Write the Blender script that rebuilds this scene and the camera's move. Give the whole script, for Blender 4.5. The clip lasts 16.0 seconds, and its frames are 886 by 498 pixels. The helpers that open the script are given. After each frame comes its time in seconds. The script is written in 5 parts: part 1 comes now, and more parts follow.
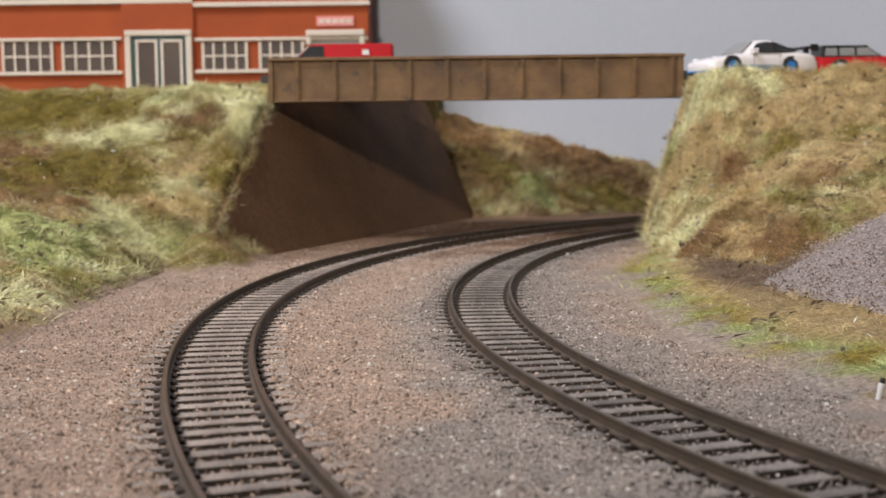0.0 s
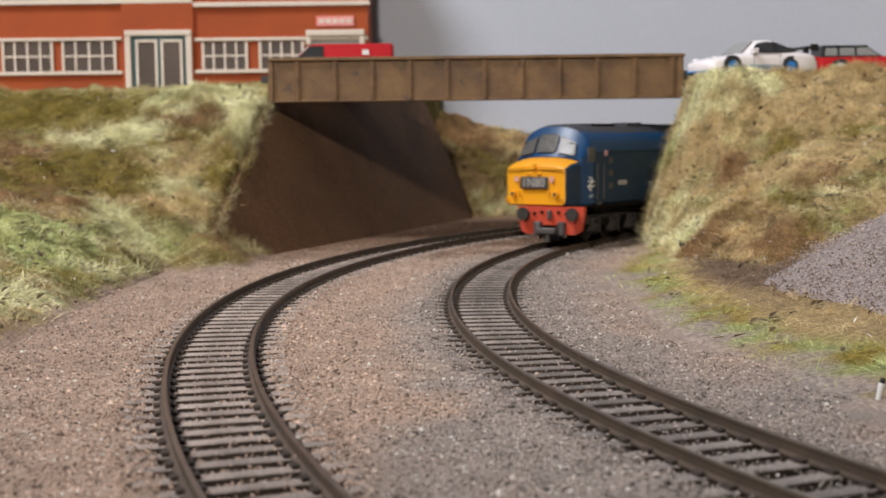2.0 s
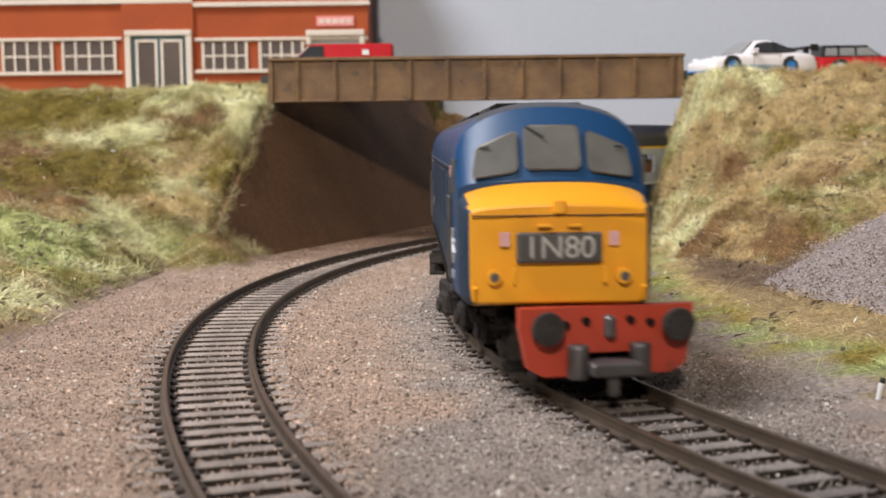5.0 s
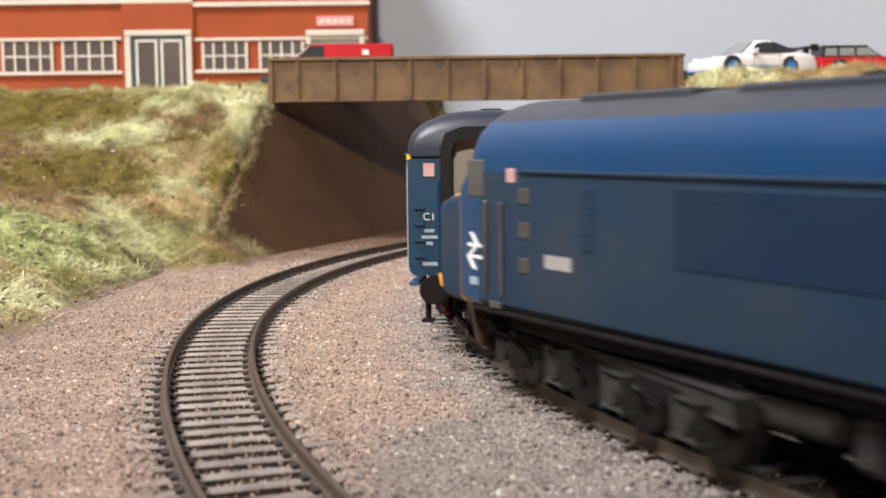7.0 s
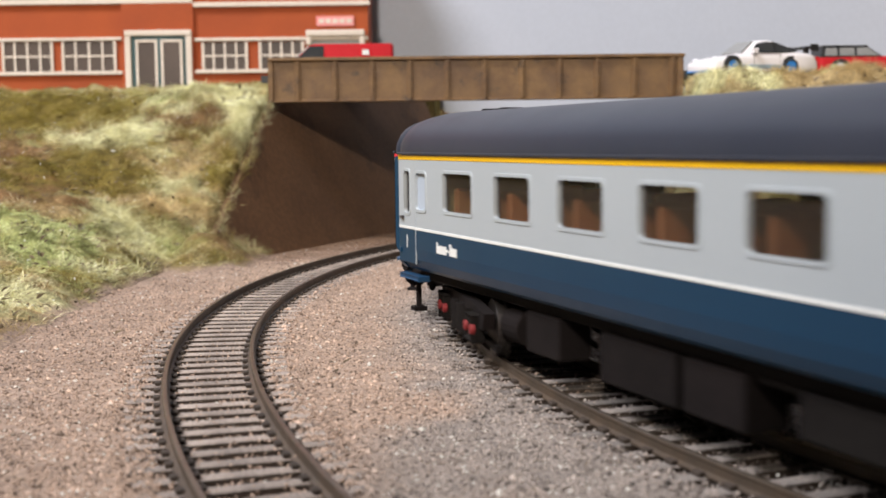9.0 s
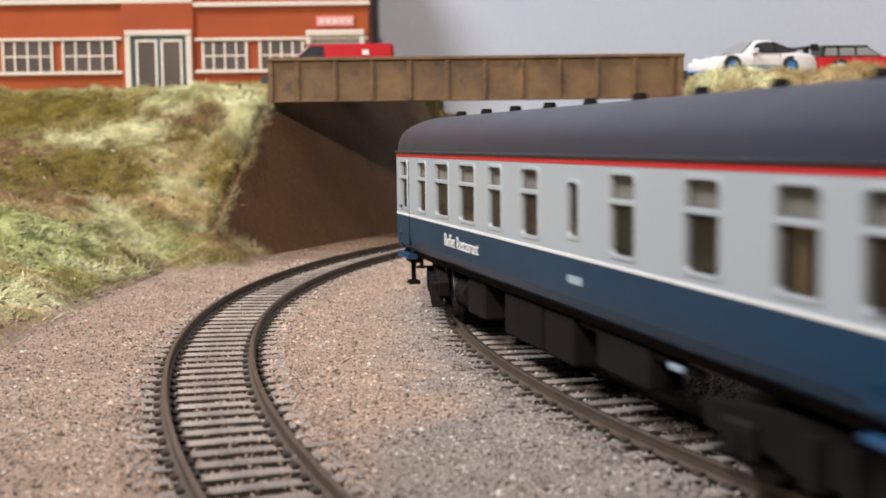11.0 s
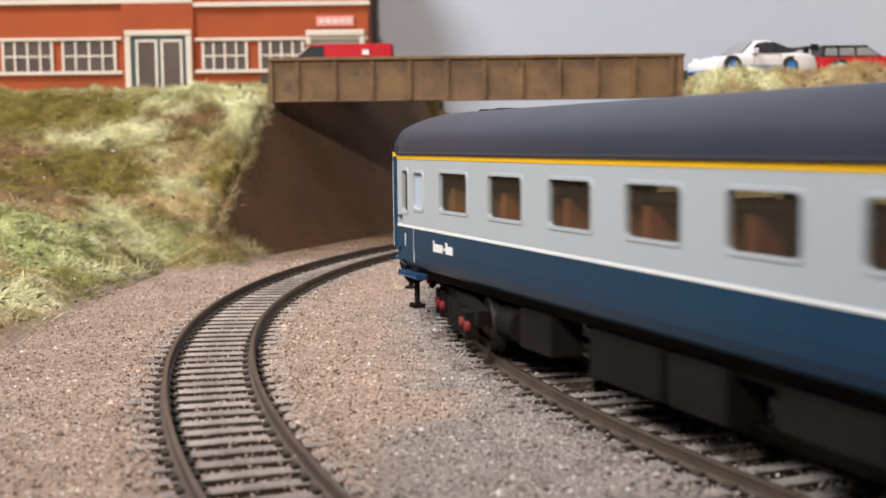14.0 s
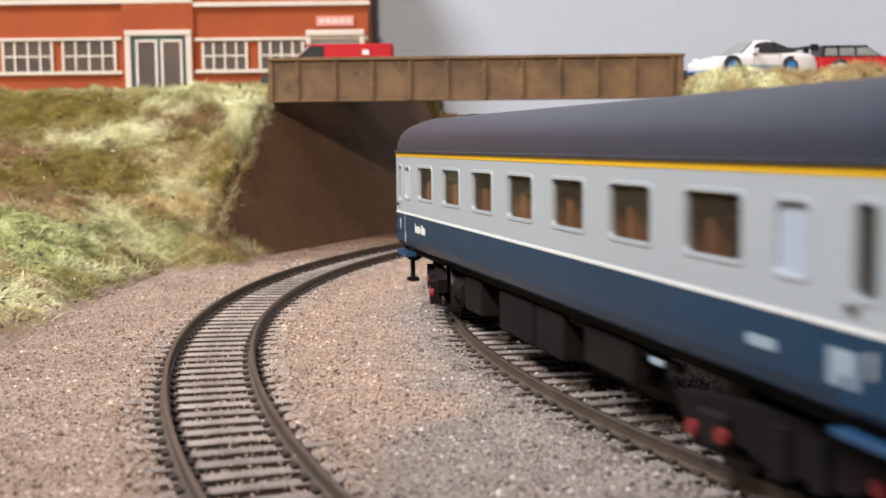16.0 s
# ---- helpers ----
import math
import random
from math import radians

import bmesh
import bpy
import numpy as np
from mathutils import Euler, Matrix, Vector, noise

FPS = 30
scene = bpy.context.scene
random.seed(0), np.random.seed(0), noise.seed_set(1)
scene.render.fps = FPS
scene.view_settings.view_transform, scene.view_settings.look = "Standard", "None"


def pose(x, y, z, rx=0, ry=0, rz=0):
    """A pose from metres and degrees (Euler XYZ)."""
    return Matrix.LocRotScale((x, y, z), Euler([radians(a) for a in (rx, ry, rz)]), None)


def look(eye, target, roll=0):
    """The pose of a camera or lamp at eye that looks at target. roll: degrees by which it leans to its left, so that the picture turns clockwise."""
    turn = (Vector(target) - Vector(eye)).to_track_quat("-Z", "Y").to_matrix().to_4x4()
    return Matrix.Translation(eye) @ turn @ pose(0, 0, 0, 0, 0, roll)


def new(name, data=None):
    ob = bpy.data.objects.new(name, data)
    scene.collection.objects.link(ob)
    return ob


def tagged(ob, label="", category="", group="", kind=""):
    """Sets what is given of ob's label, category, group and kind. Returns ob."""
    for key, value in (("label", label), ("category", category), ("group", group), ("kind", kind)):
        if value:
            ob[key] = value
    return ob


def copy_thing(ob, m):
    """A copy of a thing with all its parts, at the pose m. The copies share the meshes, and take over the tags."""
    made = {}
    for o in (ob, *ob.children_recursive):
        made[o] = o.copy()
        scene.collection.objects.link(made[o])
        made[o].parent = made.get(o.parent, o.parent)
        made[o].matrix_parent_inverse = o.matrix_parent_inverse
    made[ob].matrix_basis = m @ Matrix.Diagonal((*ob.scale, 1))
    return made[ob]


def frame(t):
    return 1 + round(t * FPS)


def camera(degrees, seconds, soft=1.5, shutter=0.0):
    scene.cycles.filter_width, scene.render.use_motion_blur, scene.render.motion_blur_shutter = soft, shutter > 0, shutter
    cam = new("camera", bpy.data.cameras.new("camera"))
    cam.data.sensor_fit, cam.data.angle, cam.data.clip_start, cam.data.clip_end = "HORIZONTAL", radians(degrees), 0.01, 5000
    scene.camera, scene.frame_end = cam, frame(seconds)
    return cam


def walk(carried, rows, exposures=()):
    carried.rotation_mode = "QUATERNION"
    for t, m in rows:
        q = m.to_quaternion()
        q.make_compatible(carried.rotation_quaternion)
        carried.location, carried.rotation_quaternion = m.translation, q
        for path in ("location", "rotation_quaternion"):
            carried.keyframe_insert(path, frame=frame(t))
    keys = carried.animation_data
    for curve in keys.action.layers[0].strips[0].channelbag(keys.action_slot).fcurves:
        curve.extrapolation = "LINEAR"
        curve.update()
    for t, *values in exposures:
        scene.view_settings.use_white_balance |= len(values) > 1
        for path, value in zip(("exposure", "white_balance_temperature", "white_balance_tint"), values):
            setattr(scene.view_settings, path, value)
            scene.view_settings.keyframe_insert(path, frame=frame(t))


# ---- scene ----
# A 1:76 scale model railway on a baseboard in a room. All plan numbers are millimetres, turned to metres by MM.
MM = 0.001
cam = camera(39.55, 16.0, soft=1.6, shutter=0.7)
EYE = pose(0, 0, 44.55 * MM, 90 - 4.973, 0, 0) @ pose(0, 0, 0, 0, 0, -0.665)
walk(cam, [(0.0, EYE), (16.0, EYE)],
     exposures=[(0.0, 0.0), (4.0, 0.0), (4.8, 0.15), (6.2, 0.5), (8.6, 0.52), (9.0, 0.38), (11.2, 0.33), (12.5, 0.33), (13.4, 0.43), (14.5, 0.32), (15.2, 0.38), (16.0, 0.46)])
cam.data.dof.use_dof = True
cam.data.dof.focus_distance = 0.30
cam.data.dof.aperture_fstop = 38.0

# ---- light: a lamp behind and left of the viewer, and the room's ceiling panel ----
world = bpy.data.worlds.new("room_air")
scene.world = world
world.use_nodes = True
world.node_tree.nodes["Background"].inputs[0].default_value = (0.9, 0.93, 1.0, 1)
world.node_tree.nodes["Background"].inputs[1].default_value = 0.012


def area_lamp(name, eye, target, size, watts, color):
    data = bpy.data.lights.new(name, "AREA")
    data.shape, data.size, data.energy, data.color = "DISK", size, watts, color
    ob = new(name, data)
    ob.matrix_world = look(eye, target)
    return ob


beam = bpy.data.lights.new("lamp_light", "SPOT")
beam.energy, beam.color, beam.shadow_soft_size = 70, (1.0, 0.90, 0.78), 0.05
beam.spot_size, beam.spot_blend = math.radians(26.2), 0.5
new("lamp_light", beam).matrix_world = look((-0.16, -1.15, 0.68), (0.0, 0.80, 0.14))
area_lamp("ceiling_light", (-0.95, -0.05, 1.52), (0.0, 0.4, 0.0), 0.6, 37, (0.95, 0.95, 0.98))


# ---- helpers ----
def finish(bm):
    bmesh.ops.recalc_face_normals(bm, faces=bm.faces[:])
    return bm


def mesh_of(name, bm, material, smooth=False):
    me = bpy.data.meshes.new(name)
    bm.transform(Matrix.Scale(MM, 4))
    bm.to_mesh(me)
    bm.free()
    if smooth:
        me.polygons.foreach_set("use_smooth", [True] * len(me.polygons))
    for m in (material if isinstance(material, (list, tuple)) else [material]):
        me.materials.append(m)
    return me


def part(name, bm, material, parent=None, label="", at=None, smooth=False):
    """Links a bmesh, in millimetres, as one mesh object under a thing or a part."""
    ob = new(name, mesh_of(name, bm, material, smooth))
    if parent is not None:
        ob.parent = parent
    if at is not None:
        ob.matrix_basis = at
    return tagged(ob, label)


def again(ob, parent, at, name=None):
    """A further object on the same mesh."""
    o = new(name or ob.name.split(".")[0], ob.data)
    o.parent = parent
    o.matrix_basis = at
    if "label" in ob:
        o["label"] = ob["label"]
    return o


def empty(name, at=None, **tags):
    ob = new(name)
    ob.empty_display_size = 0.01
    if at is not None:
        ob.matrix_basis = at
    return tagged(ob, **tags)


def mm(x, y, z, rx=0, ry=0, rz=0):
    return pose(x * MM, y * MM, z * MM, rx, ry, rz)


def box(x0, x1, y0, y1, z0, z1, bevel=0.0, bm=None, segments=1):
    own = bmesh.new()
    bmesh.ops.create_cube(own, size=1)
    for v in own.verts:
        v.co = Vector((x0 + (v.co.x + .5) * (x1 - x0), y0 + (v.co.y + .5) * (y1 - y0), z0 + (v.co.z + .5) * (z1 - z0)))
    if bevel:
        bmesh.ops.bevel(own, geom=own.edges[:], offset=bevel, segments=segments, affect="EDGES", profile=0.5)
    return join(bm, own)


def join(bm, own):
    if bm is None:
        return own
    me = bpy.data.meshes.new("tmp")
    own.to_mesh(me)
    own.free()
    bm.from_mesh(me)
    bpy.data.meshes.remove(me)
    return bm


def tube(p0, p1, r0, r1=None, n=16, bm=None, bevel=0.0):
    """A capped cylinder or cone between two points."""
    own = bmesh.new()
    p0, p1 = Vector(p0), Vector(p1)
    bmesh.ops.create_cone(own, cap_ends=True, segments=n, radius1=r0, radius2=r0 if r1 is None else r1, depth=(p1 - p0).length)
    if bevel:
        rim = [e for e in own.edges if abs(e.verts[0].co.z - e.verts[1].co.z) < 1e-6]
        bmesh.ops.bevel(own, geom=rim, offset=bevel, segments=2, affect="EDGES", profile=0.5)
    own.transform(Matrix.Translation((p0 + p1) / 2) @ (p1 - p0).to_track_quat("Z", "Y").to_matrix().to_4x4())
    return join(bm, own)


def loft(sections, bm=None, cap=True, closed=True):
    """Skins rings of points, each ring a list of (x, y, z)."""
    own = bmesh.new()
    rings = [[own.verts.new(p) for p in ring] for ring in sections]
    n = len(rings[0])
    for a, b in zip(rings, rings[1:]):
        for i in range(n if closed else n - 1):
            own.faces.new((a[i], a[(i + 1) % n], b[(i + 1) % n], b[i]))
    if cap and closed:
        own.faces.new(rings[0])
        own.faces.new(rings[-1][::-1])
    return join(bm, finish(own))


# ---- materials ----
def material(name, color, rough=0.6, metal=0.0, second=None, grain=0.0, scale=200.0, bump=0.0, bump_scale=1500.0,
             spots=None, spot_amount=0.55, spot_scale=60.0, island=0.0, per_object=0.0, coat=0.0, detail=4.0, third=None, shine=0.5):
    """A painted or natural surface: two colours mixed by noise, fine grain, relief, worn spots and variation piece by piece. Scales are per metre."""
    m = bpy.data.materials.new(name)
    m.use_nodes = True
    nt = m.node_tree
    n, l = nt.nodes, nt.links
    b = n["Principled BSDF"]
    b.inputs["Roughness"].default_value = rough
    b.inputs["Metallic"].default_value = metal
    b.inputs["Coat Weight"].default_value = coat
    b.inputs["Specular IOR Level"].default_value = shine
    co = n.new("ShaderNodeTexCoord").outputs["Object"]

    def tex(s, d=detail, r=0.6):
        t = n.new("ShaderNodeTexNoise")
        t.inputs["Scale"].default_value, t.inputs["Detail"].default_value, t.inputs["Roughness"].default_value = s, d, r
        l.new(co, t.inputs["Vector"])
        return t.outputs["Fac"]

    def ramp(f, lo, hi):
        r = n.new("ShaderNodeMapRange")
        r.inputs["From Min"].default_value, r.inputs["From Max"].default_value = lo, hi
        l.new(f, r.inputs["Value"])
        return r.outputs["Result"]

    def mix(f, a, c):
        x = n.new("ShaderNodeMix")
        x.data_type = "RGBA"
        for sock, val in ((x.inputs[0], f), (x.inputs[6], a), (x.inputs[7], c)):
            if isinstance(val, (int, float)):
                sock.default_value = val
            elif isinstance(val, tuple):
                sock.default_value = (*val, 1)
            else:
                l.new(val, sock)
        return x.outputs[2]

    out = color
    if second:
        out = mix(ramp(tex(scale), 0.35, 0.65), color, second)
    if third:
        out = mix(ramp(tex(scale * 0.37 + 3), 0.48, 0.66), out, third)
    if spots:
        out = mix(ramp(tex(spot_scale, 6.0, 0.7), spot_amount, spot_amount + 0.12), out, spots)
    if grain:
        dark = tuple(c * (1 - grain) for c in color)
        f = ramp(tex(bump_scale, 2.0), 0.42, 0.6)
        x = n.new("ShaderNodeMix")
        x.data_type, x.blend_type = "RGBA", "MULTIPLY"
        x.inputs[0].default_value = 1.0
        l.new(mix(f, (1 - grain,) * 3, (1.0, 1.0, 1.0)), x.inputs[7])
        if isinstance(out, tuple):
            x.inputs[6].default_value = (*out, 1)
        else:
            l.new(out, x.inputs[6])
        out = x.outputs[2]
    if island or per_object:
        src = n.new("ShaderNodeNewGeometry").outputs["Random Per Island"] if island else n.new("ShaderNodeObjectInfo").outputs["Random"]
        amount = island or per_object
        x = n.new("ShaderNodeHueSaturation")
        r = n.new("ShaderNodeMapRange")
        r.inputs["To Min"].default_value, r.inputs["To Max"].default_value = 1 - amount, 1 + amount
        l.new(src, r.inputs["Value"])
        l.new(r.outputs["Result"], x.inputs["Value"])
        if isinstance(out, tuple):
            x.inputs["Color"].default_value = (*out, 1)
        else:
            l.new(out, x.inputs["Color"])
        out = x.outputs["Color"]
    if isinstance(out, tuple):
        b.inputs["Base Color"].default_value = (*out, 1)
    else:
        l.new(out, b.inputs["Base Color"])
    if bump:
        k = n.new("ShaderNodeBump")
        k.inputs["Strength"].default_value, k.inputs["Distance"].default_value = bump, 0.0006
        l.new(tex(bump_scale, 5.0), k.inputs["Height"])
        l.new(k.outputs["Normal"], b.inputs["Normal"])
    if rough < 0.7:
        l.new(ramp_to(n, l, tex(scale * 2.1), rough * 0.8, min(1.0, rough * 1.25)), b.inputs["Roughness"])
    return m


def ramp_to(n, l, f, lo, hi):
    r = n.new("ShaderNodeMapRange")
    r.inputs["To Min"].default_value, r.inputs["To Max"].default_value = lo, hi
    l.new(f, r.inputs["Value"])
    return r.outputs["Result"]


def glass(name, tint, alpha=0.35, rough=0.08):
    m = bpy.data.materials.new(name)
    m.use_nodes = True
    b = m.node_tree.nodes["Principled BSDF"]
    b.inputs["Base Color"].default_value = (*tint, 1)
    b.inputs["Roughness"].default_value = rough
    b.inputs["Alpha"].default_value = alpha
    return m


def tinted(name, rough=0.95, grain=0.35, bump=0.8, scale=900.0):
    """A natural surface whose colour is laid point by point, broken up by grain and relief."""
    m = material(name, (0.5, 0.5, 0.5), rough, second=(0.49, 0.49, 0.49), scale=40, grain=grain, bump=bump, bump_scale=scale, shine=0.2)
    nt = m.node_tree
    at = nt.nodes.new("ShaderNodeAttribute")
    at.attribute_name = "tint"
    for x in [q for q in nt.nodes if q.bl_idname == "ShaderNodeMix"]:
        if x.blend_type == "MULTIPLY":
            nt.links.new(at.outputs["Color"], x.inputs[6])
    if not grain:
        nt.links.new(at.outputs["Color"], nt.nodes["Principled BSDF"].inputs["Base Color"])
    return m


BED = tinted("granular_ballast_bed", 0.95, 0.35, 0.9, 1300.0)
TURF = tinted("dyed_turf", 0.95, 0.4, 0.9, 900.0)
GRAINS = tinted("ballast_grain", 0.95, 0.12, 0.0, 1500.0)
BLADES = tinted("dyed_grass_fibre", 0.75, 0.0, 0.0)


def lay_tint(me, rgb):
    """Stores a colour for each vertex."""
    a = me.attributes.new("tint", "FLOAT_COLOR", "POINT")
    a.data.foreach_set("color", np.hstack([np.clip(rgb, 0, 1), np.ones((len(rgb), 1))]).astype(np.float32).ravel())


RAIL = material("weathered_rail", (0.085, 0.065, 0.05), 0.5, metal=0.3, second=(0.12, 0.085, 0.06), scale=120, bump=0.2)
RAILHEAD = material("rubbed_railhead", (0.22, 0.18, 0.14), 0.32, metal=0.85, second=(0.16, 0.12, 0.09), scale=90)
# Sleeper sides: brown, with the dark of the gaps between sleepers painted in.
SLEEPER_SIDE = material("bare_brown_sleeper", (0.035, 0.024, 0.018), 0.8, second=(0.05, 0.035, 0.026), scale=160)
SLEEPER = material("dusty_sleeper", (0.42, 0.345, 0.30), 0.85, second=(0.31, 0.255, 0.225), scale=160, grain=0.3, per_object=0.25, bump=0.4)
SLEEPER_GREY = material("grey_dusted_sleeper", (0.29, 0.245, 0.22), 0.85, second=(0.19, 0.165, 0.15), scale=160, grain=0.3, per_object=0.3, bump=0.4)
GIRDER = material("rusty_brown_girder", (0.13, 0.065, 0.026), 0.5, second=(0.23, 0.125, 0.045), scale=70, spots=(0.06, 0.036, 0.022), spot_scale=90, spot_amount=0.57, grain=0.3, bump=0.4)
CONCRETE = material("brown_card_wall", (0.175, 0.088, 0.04), 0.85, second=(0.12, 0.058, 0.026), scale=16, spots=(0.085, 0.042, 0.02), spot_scale=26, spot_amount=0.58, grain=0.2, bump=0.25, bump_scale=500)
ASPHALT = material("road_asphalt", (0.06, 0.06, 0.06), 0.9, second=(0.08, 0.078, 0.075), scale=60, grain=0.2, bump=0.3)
SKY = material("painted_sky_board", (0.49, 0.525, 0.61), 0.9, second=(0.53, 0.56, 0.64), scale=3.5, grain=0.03, bump=0.08, bump_scale=400)
PLASTER = material("room_plaster", (0.42, 0.42, 0.43), 0.9, second=(0.46, 0.46, 0.47), scale=2)
WOOD = material("bare_timber", (0.35, 0.23, 0.13), 0.6, second=(0.28, 0.18, 0.1), scale=9, grain=0.2)
CARPET = material("dark_carpet", (0.08, 0.08, 0.09), 0.95, second=(0.1, 0.1, 0.11), scale=30, grain=0.3)

# ---- plan: the tracks as curves of given curvature ----
STEP = 2.0


class Line:
    """A track's centre line by arc length s; it runs straight past both ends of its bend."""

    def __init__(self, x, y, heading, bend, near_at, near_bend, near_end, far_end, s0, s1):
        down, up = [], []
        for sign, out in ((-1, down), (1, up)):
            px, py, h, s = x, y, heading, 0.0
            while s0 <= s <= s1:
                out.append((s, px, py, h))
                k = near_bend + (bend - near_bend) / (1 + math.exp(max(-50, min(50, -(s - near_at) / 15))))
                if s > far_end:
                    k = -5.0 if h > 0.05 else 0.0
                k = 0.0 if s < near_end else k / 1000
                px += sign * STEP * math.cos(h + sign * k * STEP / 2)
                py += sign * STEP * math.sin(h + sign * k * STEP / 2)
                h += sign * k * STEP
                s += sign * STEP
        self.rows = np.array(down[:0:-1] + up)

    def at(self, s):
        r = self.rows
        return [float(np.interp(s, r[:, 0], r[:, i])) for i in (1, 2, 3)]


LEFT_LINE = Line(-45.106, 234.9, 1.77739, -2.0415, 20.4, -1.6915, -330, 600, -900, 2000)
RIGHT_LINE = Line(11.807, 316.05, 1.63828, -2.1749, -117.6, -2.0, -420, 440, -1600, 2000)


def near_line(line, x, y):
    """Distance of points from a track's centre line."""
    r = line.rows[(line.rows[:, 0] > -400) & (line.rows[:, 0] < 1100)][::5]
    best = np.full(np.shape(x), 1e9)
    for _, px, py, _ in r:
        best = np.minimum(best, np.hypot(x - px, y - py))
    return best


# ---- the room ----
def room():
    for name, b in (("wall_south", (-2600, 2600, -2700, -2600, -950, 1850)), ("wall_north", (-2600, 2600, 1600, 1700, -950, 1850)),
                    ("wall_west", (-2700, -2600, -2700, 1700, -950, 1850)), ("wall_east", (2600, 2700, -2700, 1700, -950, 1850))):
        tagged(part(name, box(*b), PLASTER), "plain off-white plastered wall of the railway room", "wall", kind="structure")
    tagged(part("ceiling", box(-2700, 2700, -2700, 1700, 1850, 1900), PLASTER), "plain white ceiling over the railway room", "ceiling", kind="structure")
    tagged(part("floor", box(-2700, 2700, -2700, 1700, -1000, -950), CARPET), "dark carpeted floor below the baseboard", "floor", kind="structure")
    board = empty("baseboard", mm(0, 0, 0), label="timber baseboard table that carries the model railway", category="table")
    part("tabletop", box(-900, 2000, -900, 905, -30, -8), WOOD, board)
    for x in (-860, 560, 1950):
        for y in (-860, 860):
            part("leg", box(x - 25, x + 25, y - 25, y + 25, -950, -30, 2), WOOD, board)


def backdrop():
    tagged(part("backdrop", box(-700, 2000, 876, 881, -8, 700), SKY), "pale grey-blue painted sky board behind the layout", "backdrop", kind="structure")


# ---- ground ----
def along(points, x, y):
    """Distance of points to a polyline."""
    best = np.full(np.shape(x), 1e9)
    for (ax, ay), (bx, by) in zip(points, points[1:]):
        dx, dy = bx - ax, by - ay
        u = np.clip(((x - ax) * dx + (y - ay) * dy) / (dx * dx + dy * dy), 0, 1)
        best = np.minimum(best, np.hypot(x - ax - u * dx, y - ay - u * dy))
    return best


def inside(points, x, y):
    """Which points lie in a polygon."""
    hit = np.zeros(np.shape(x), bool)
    for (ax, ay), (bx, by) in zip(points, points[1:] + points[:1]):
        if ay != by:
            hit ^= ((ay > y) != (by > y)) & (x < (bx - ax) * (y - ay) / (by - ay) + ax)
    return hit


def rough(x, y, scale, seed=0.0):
    """Smooth noise over a grid of points, about -1 to 1."""
    flat = [noise.noise(Vector((a / scale + seed, b / scale - seed, seed))) for a, b in zip(np.ravel(x), np.ravel(y))]
    return np.reshape(flat, np.shape(x))


LEFT_FOOT = [(-92, 60), (-96, 200), (-99, 271), (-102, 322), (-106, 395), (-104, 455), (-103, 474), (-97, 486)]
LEFT_TOP = [(-83, 605), (-95, 604), (-131, 604), (-180, 640), (-235, 655), (-460, 690)]
RIGHT_FOOT = [(420, 385), (150, 392), (100, 405), (82, 445), (86, 500), (91, 565), (100, 600), (125, 634), (160, 668), (235, 712), (420, 770)]
RIGHT_TOP = [(420, 528), (140, 545), (119, 552), (114, 575), (122, 603), (150, 634), (250, 690), (420, 730)]
FAR_FOOT = [(-40, 765), (20, 776), (59, 773), (119, 791), (160, 803), (420, 850)]


def bank_left(x, y):
    u = along(LEFT_FOOT, x, y) / (along(LEFT_FOOT, x, y) + along(LEFT_TOP, x, y) + 1e-6)
    crest = np.interp(x, [-460, -155, -120], [69, 69.5, 72.5])
    z = (crest + 4) * u ** 0.85 * (1 - np.exp(-u * 45)) - 4
    slope = inside(LEFT_FOOT + LEFT_TOP + [(-460, 60)], x, y)
    flat = inside(LEFT_TOP[::-1] + [(-40, 640), (0, 760), (0, 1000), (-460, 1000)], x, y)
    z = np.where(flat, crest + np.clip((y - 650) * 0.07, 0, 10.5), np.where(slope, z, -9))
    b = (x + 63.6) * -0.934 + (y - 555) * 0.358
    t = (x + 63.6) * 0.358 + (y - 555) * 0.934
    return np.where((t > 45) & (b < 42), -9, z)


def bank_right(x, y):
    f, t = along(RIGHT_FOOT, x, y), along(RIGHT_TOP, x, y)
    z = 77 * (f / (f + t + 1e-6)) ** 0.9 - 4
    flat = inside(RIGHT_TOP, x, y)
    return np.where(flat, 73.0, np.where(inside(RIGHT_FOOT, x, y), z, -9))


def bank_far(x, y):
    foot = np.interp(x, [p[0] for p in FAR_FOOT], [p[1] for p in FAR_FOOT])
    top = np.interp(x, [-60, -4, 45, 99, 147, 300], [76, 70, 54, 40, 26, 20])
    up = np.clip((y - foot) / (62 + top * 0.1), 0, 1)
    return np.where(y < foot - 3, -9, top * (up ** 0.8) - 3)


def verge(x, y):
    edge = [(90, 60), (80, 150), (76, 206), (67, 254), (57, 291), (54, 347), (55, 428), (75, 500), (84, 560)]
    z = np.minimum(along(edge, x, y) * 0.16, 5.0) - 3.2
    return np.where(inside(edge + [(420, 560), (420, 60)], x, y), z, -9)


def fast_noise(x, y, scale, seed):
    """A cheap smooth value noise for many points."""
    rng = np.random.default_rng(seed)
    grid = rng.uniform(-1, 1, (64, 64))
    u, v = x / scale + 100.0, y / scale + 100.0
    i, j = np.floor(u).astype(int), np.floor(v).astype(int)
    fu, fv = u - i, v - j
    fu, fv = fu * fu * (3 - 2 * fu), fv * fv * (3 - 2 * fv)
    g = lambda a, b: grid[a % 64, b % 64]
    return (g(i, j) * (1 - fu) + g(i + 1, j) * fu) * (1 - fv) + (g(i, j + 1) * (1 - fu) + g(i + 1, j + 1) * fu) * fv


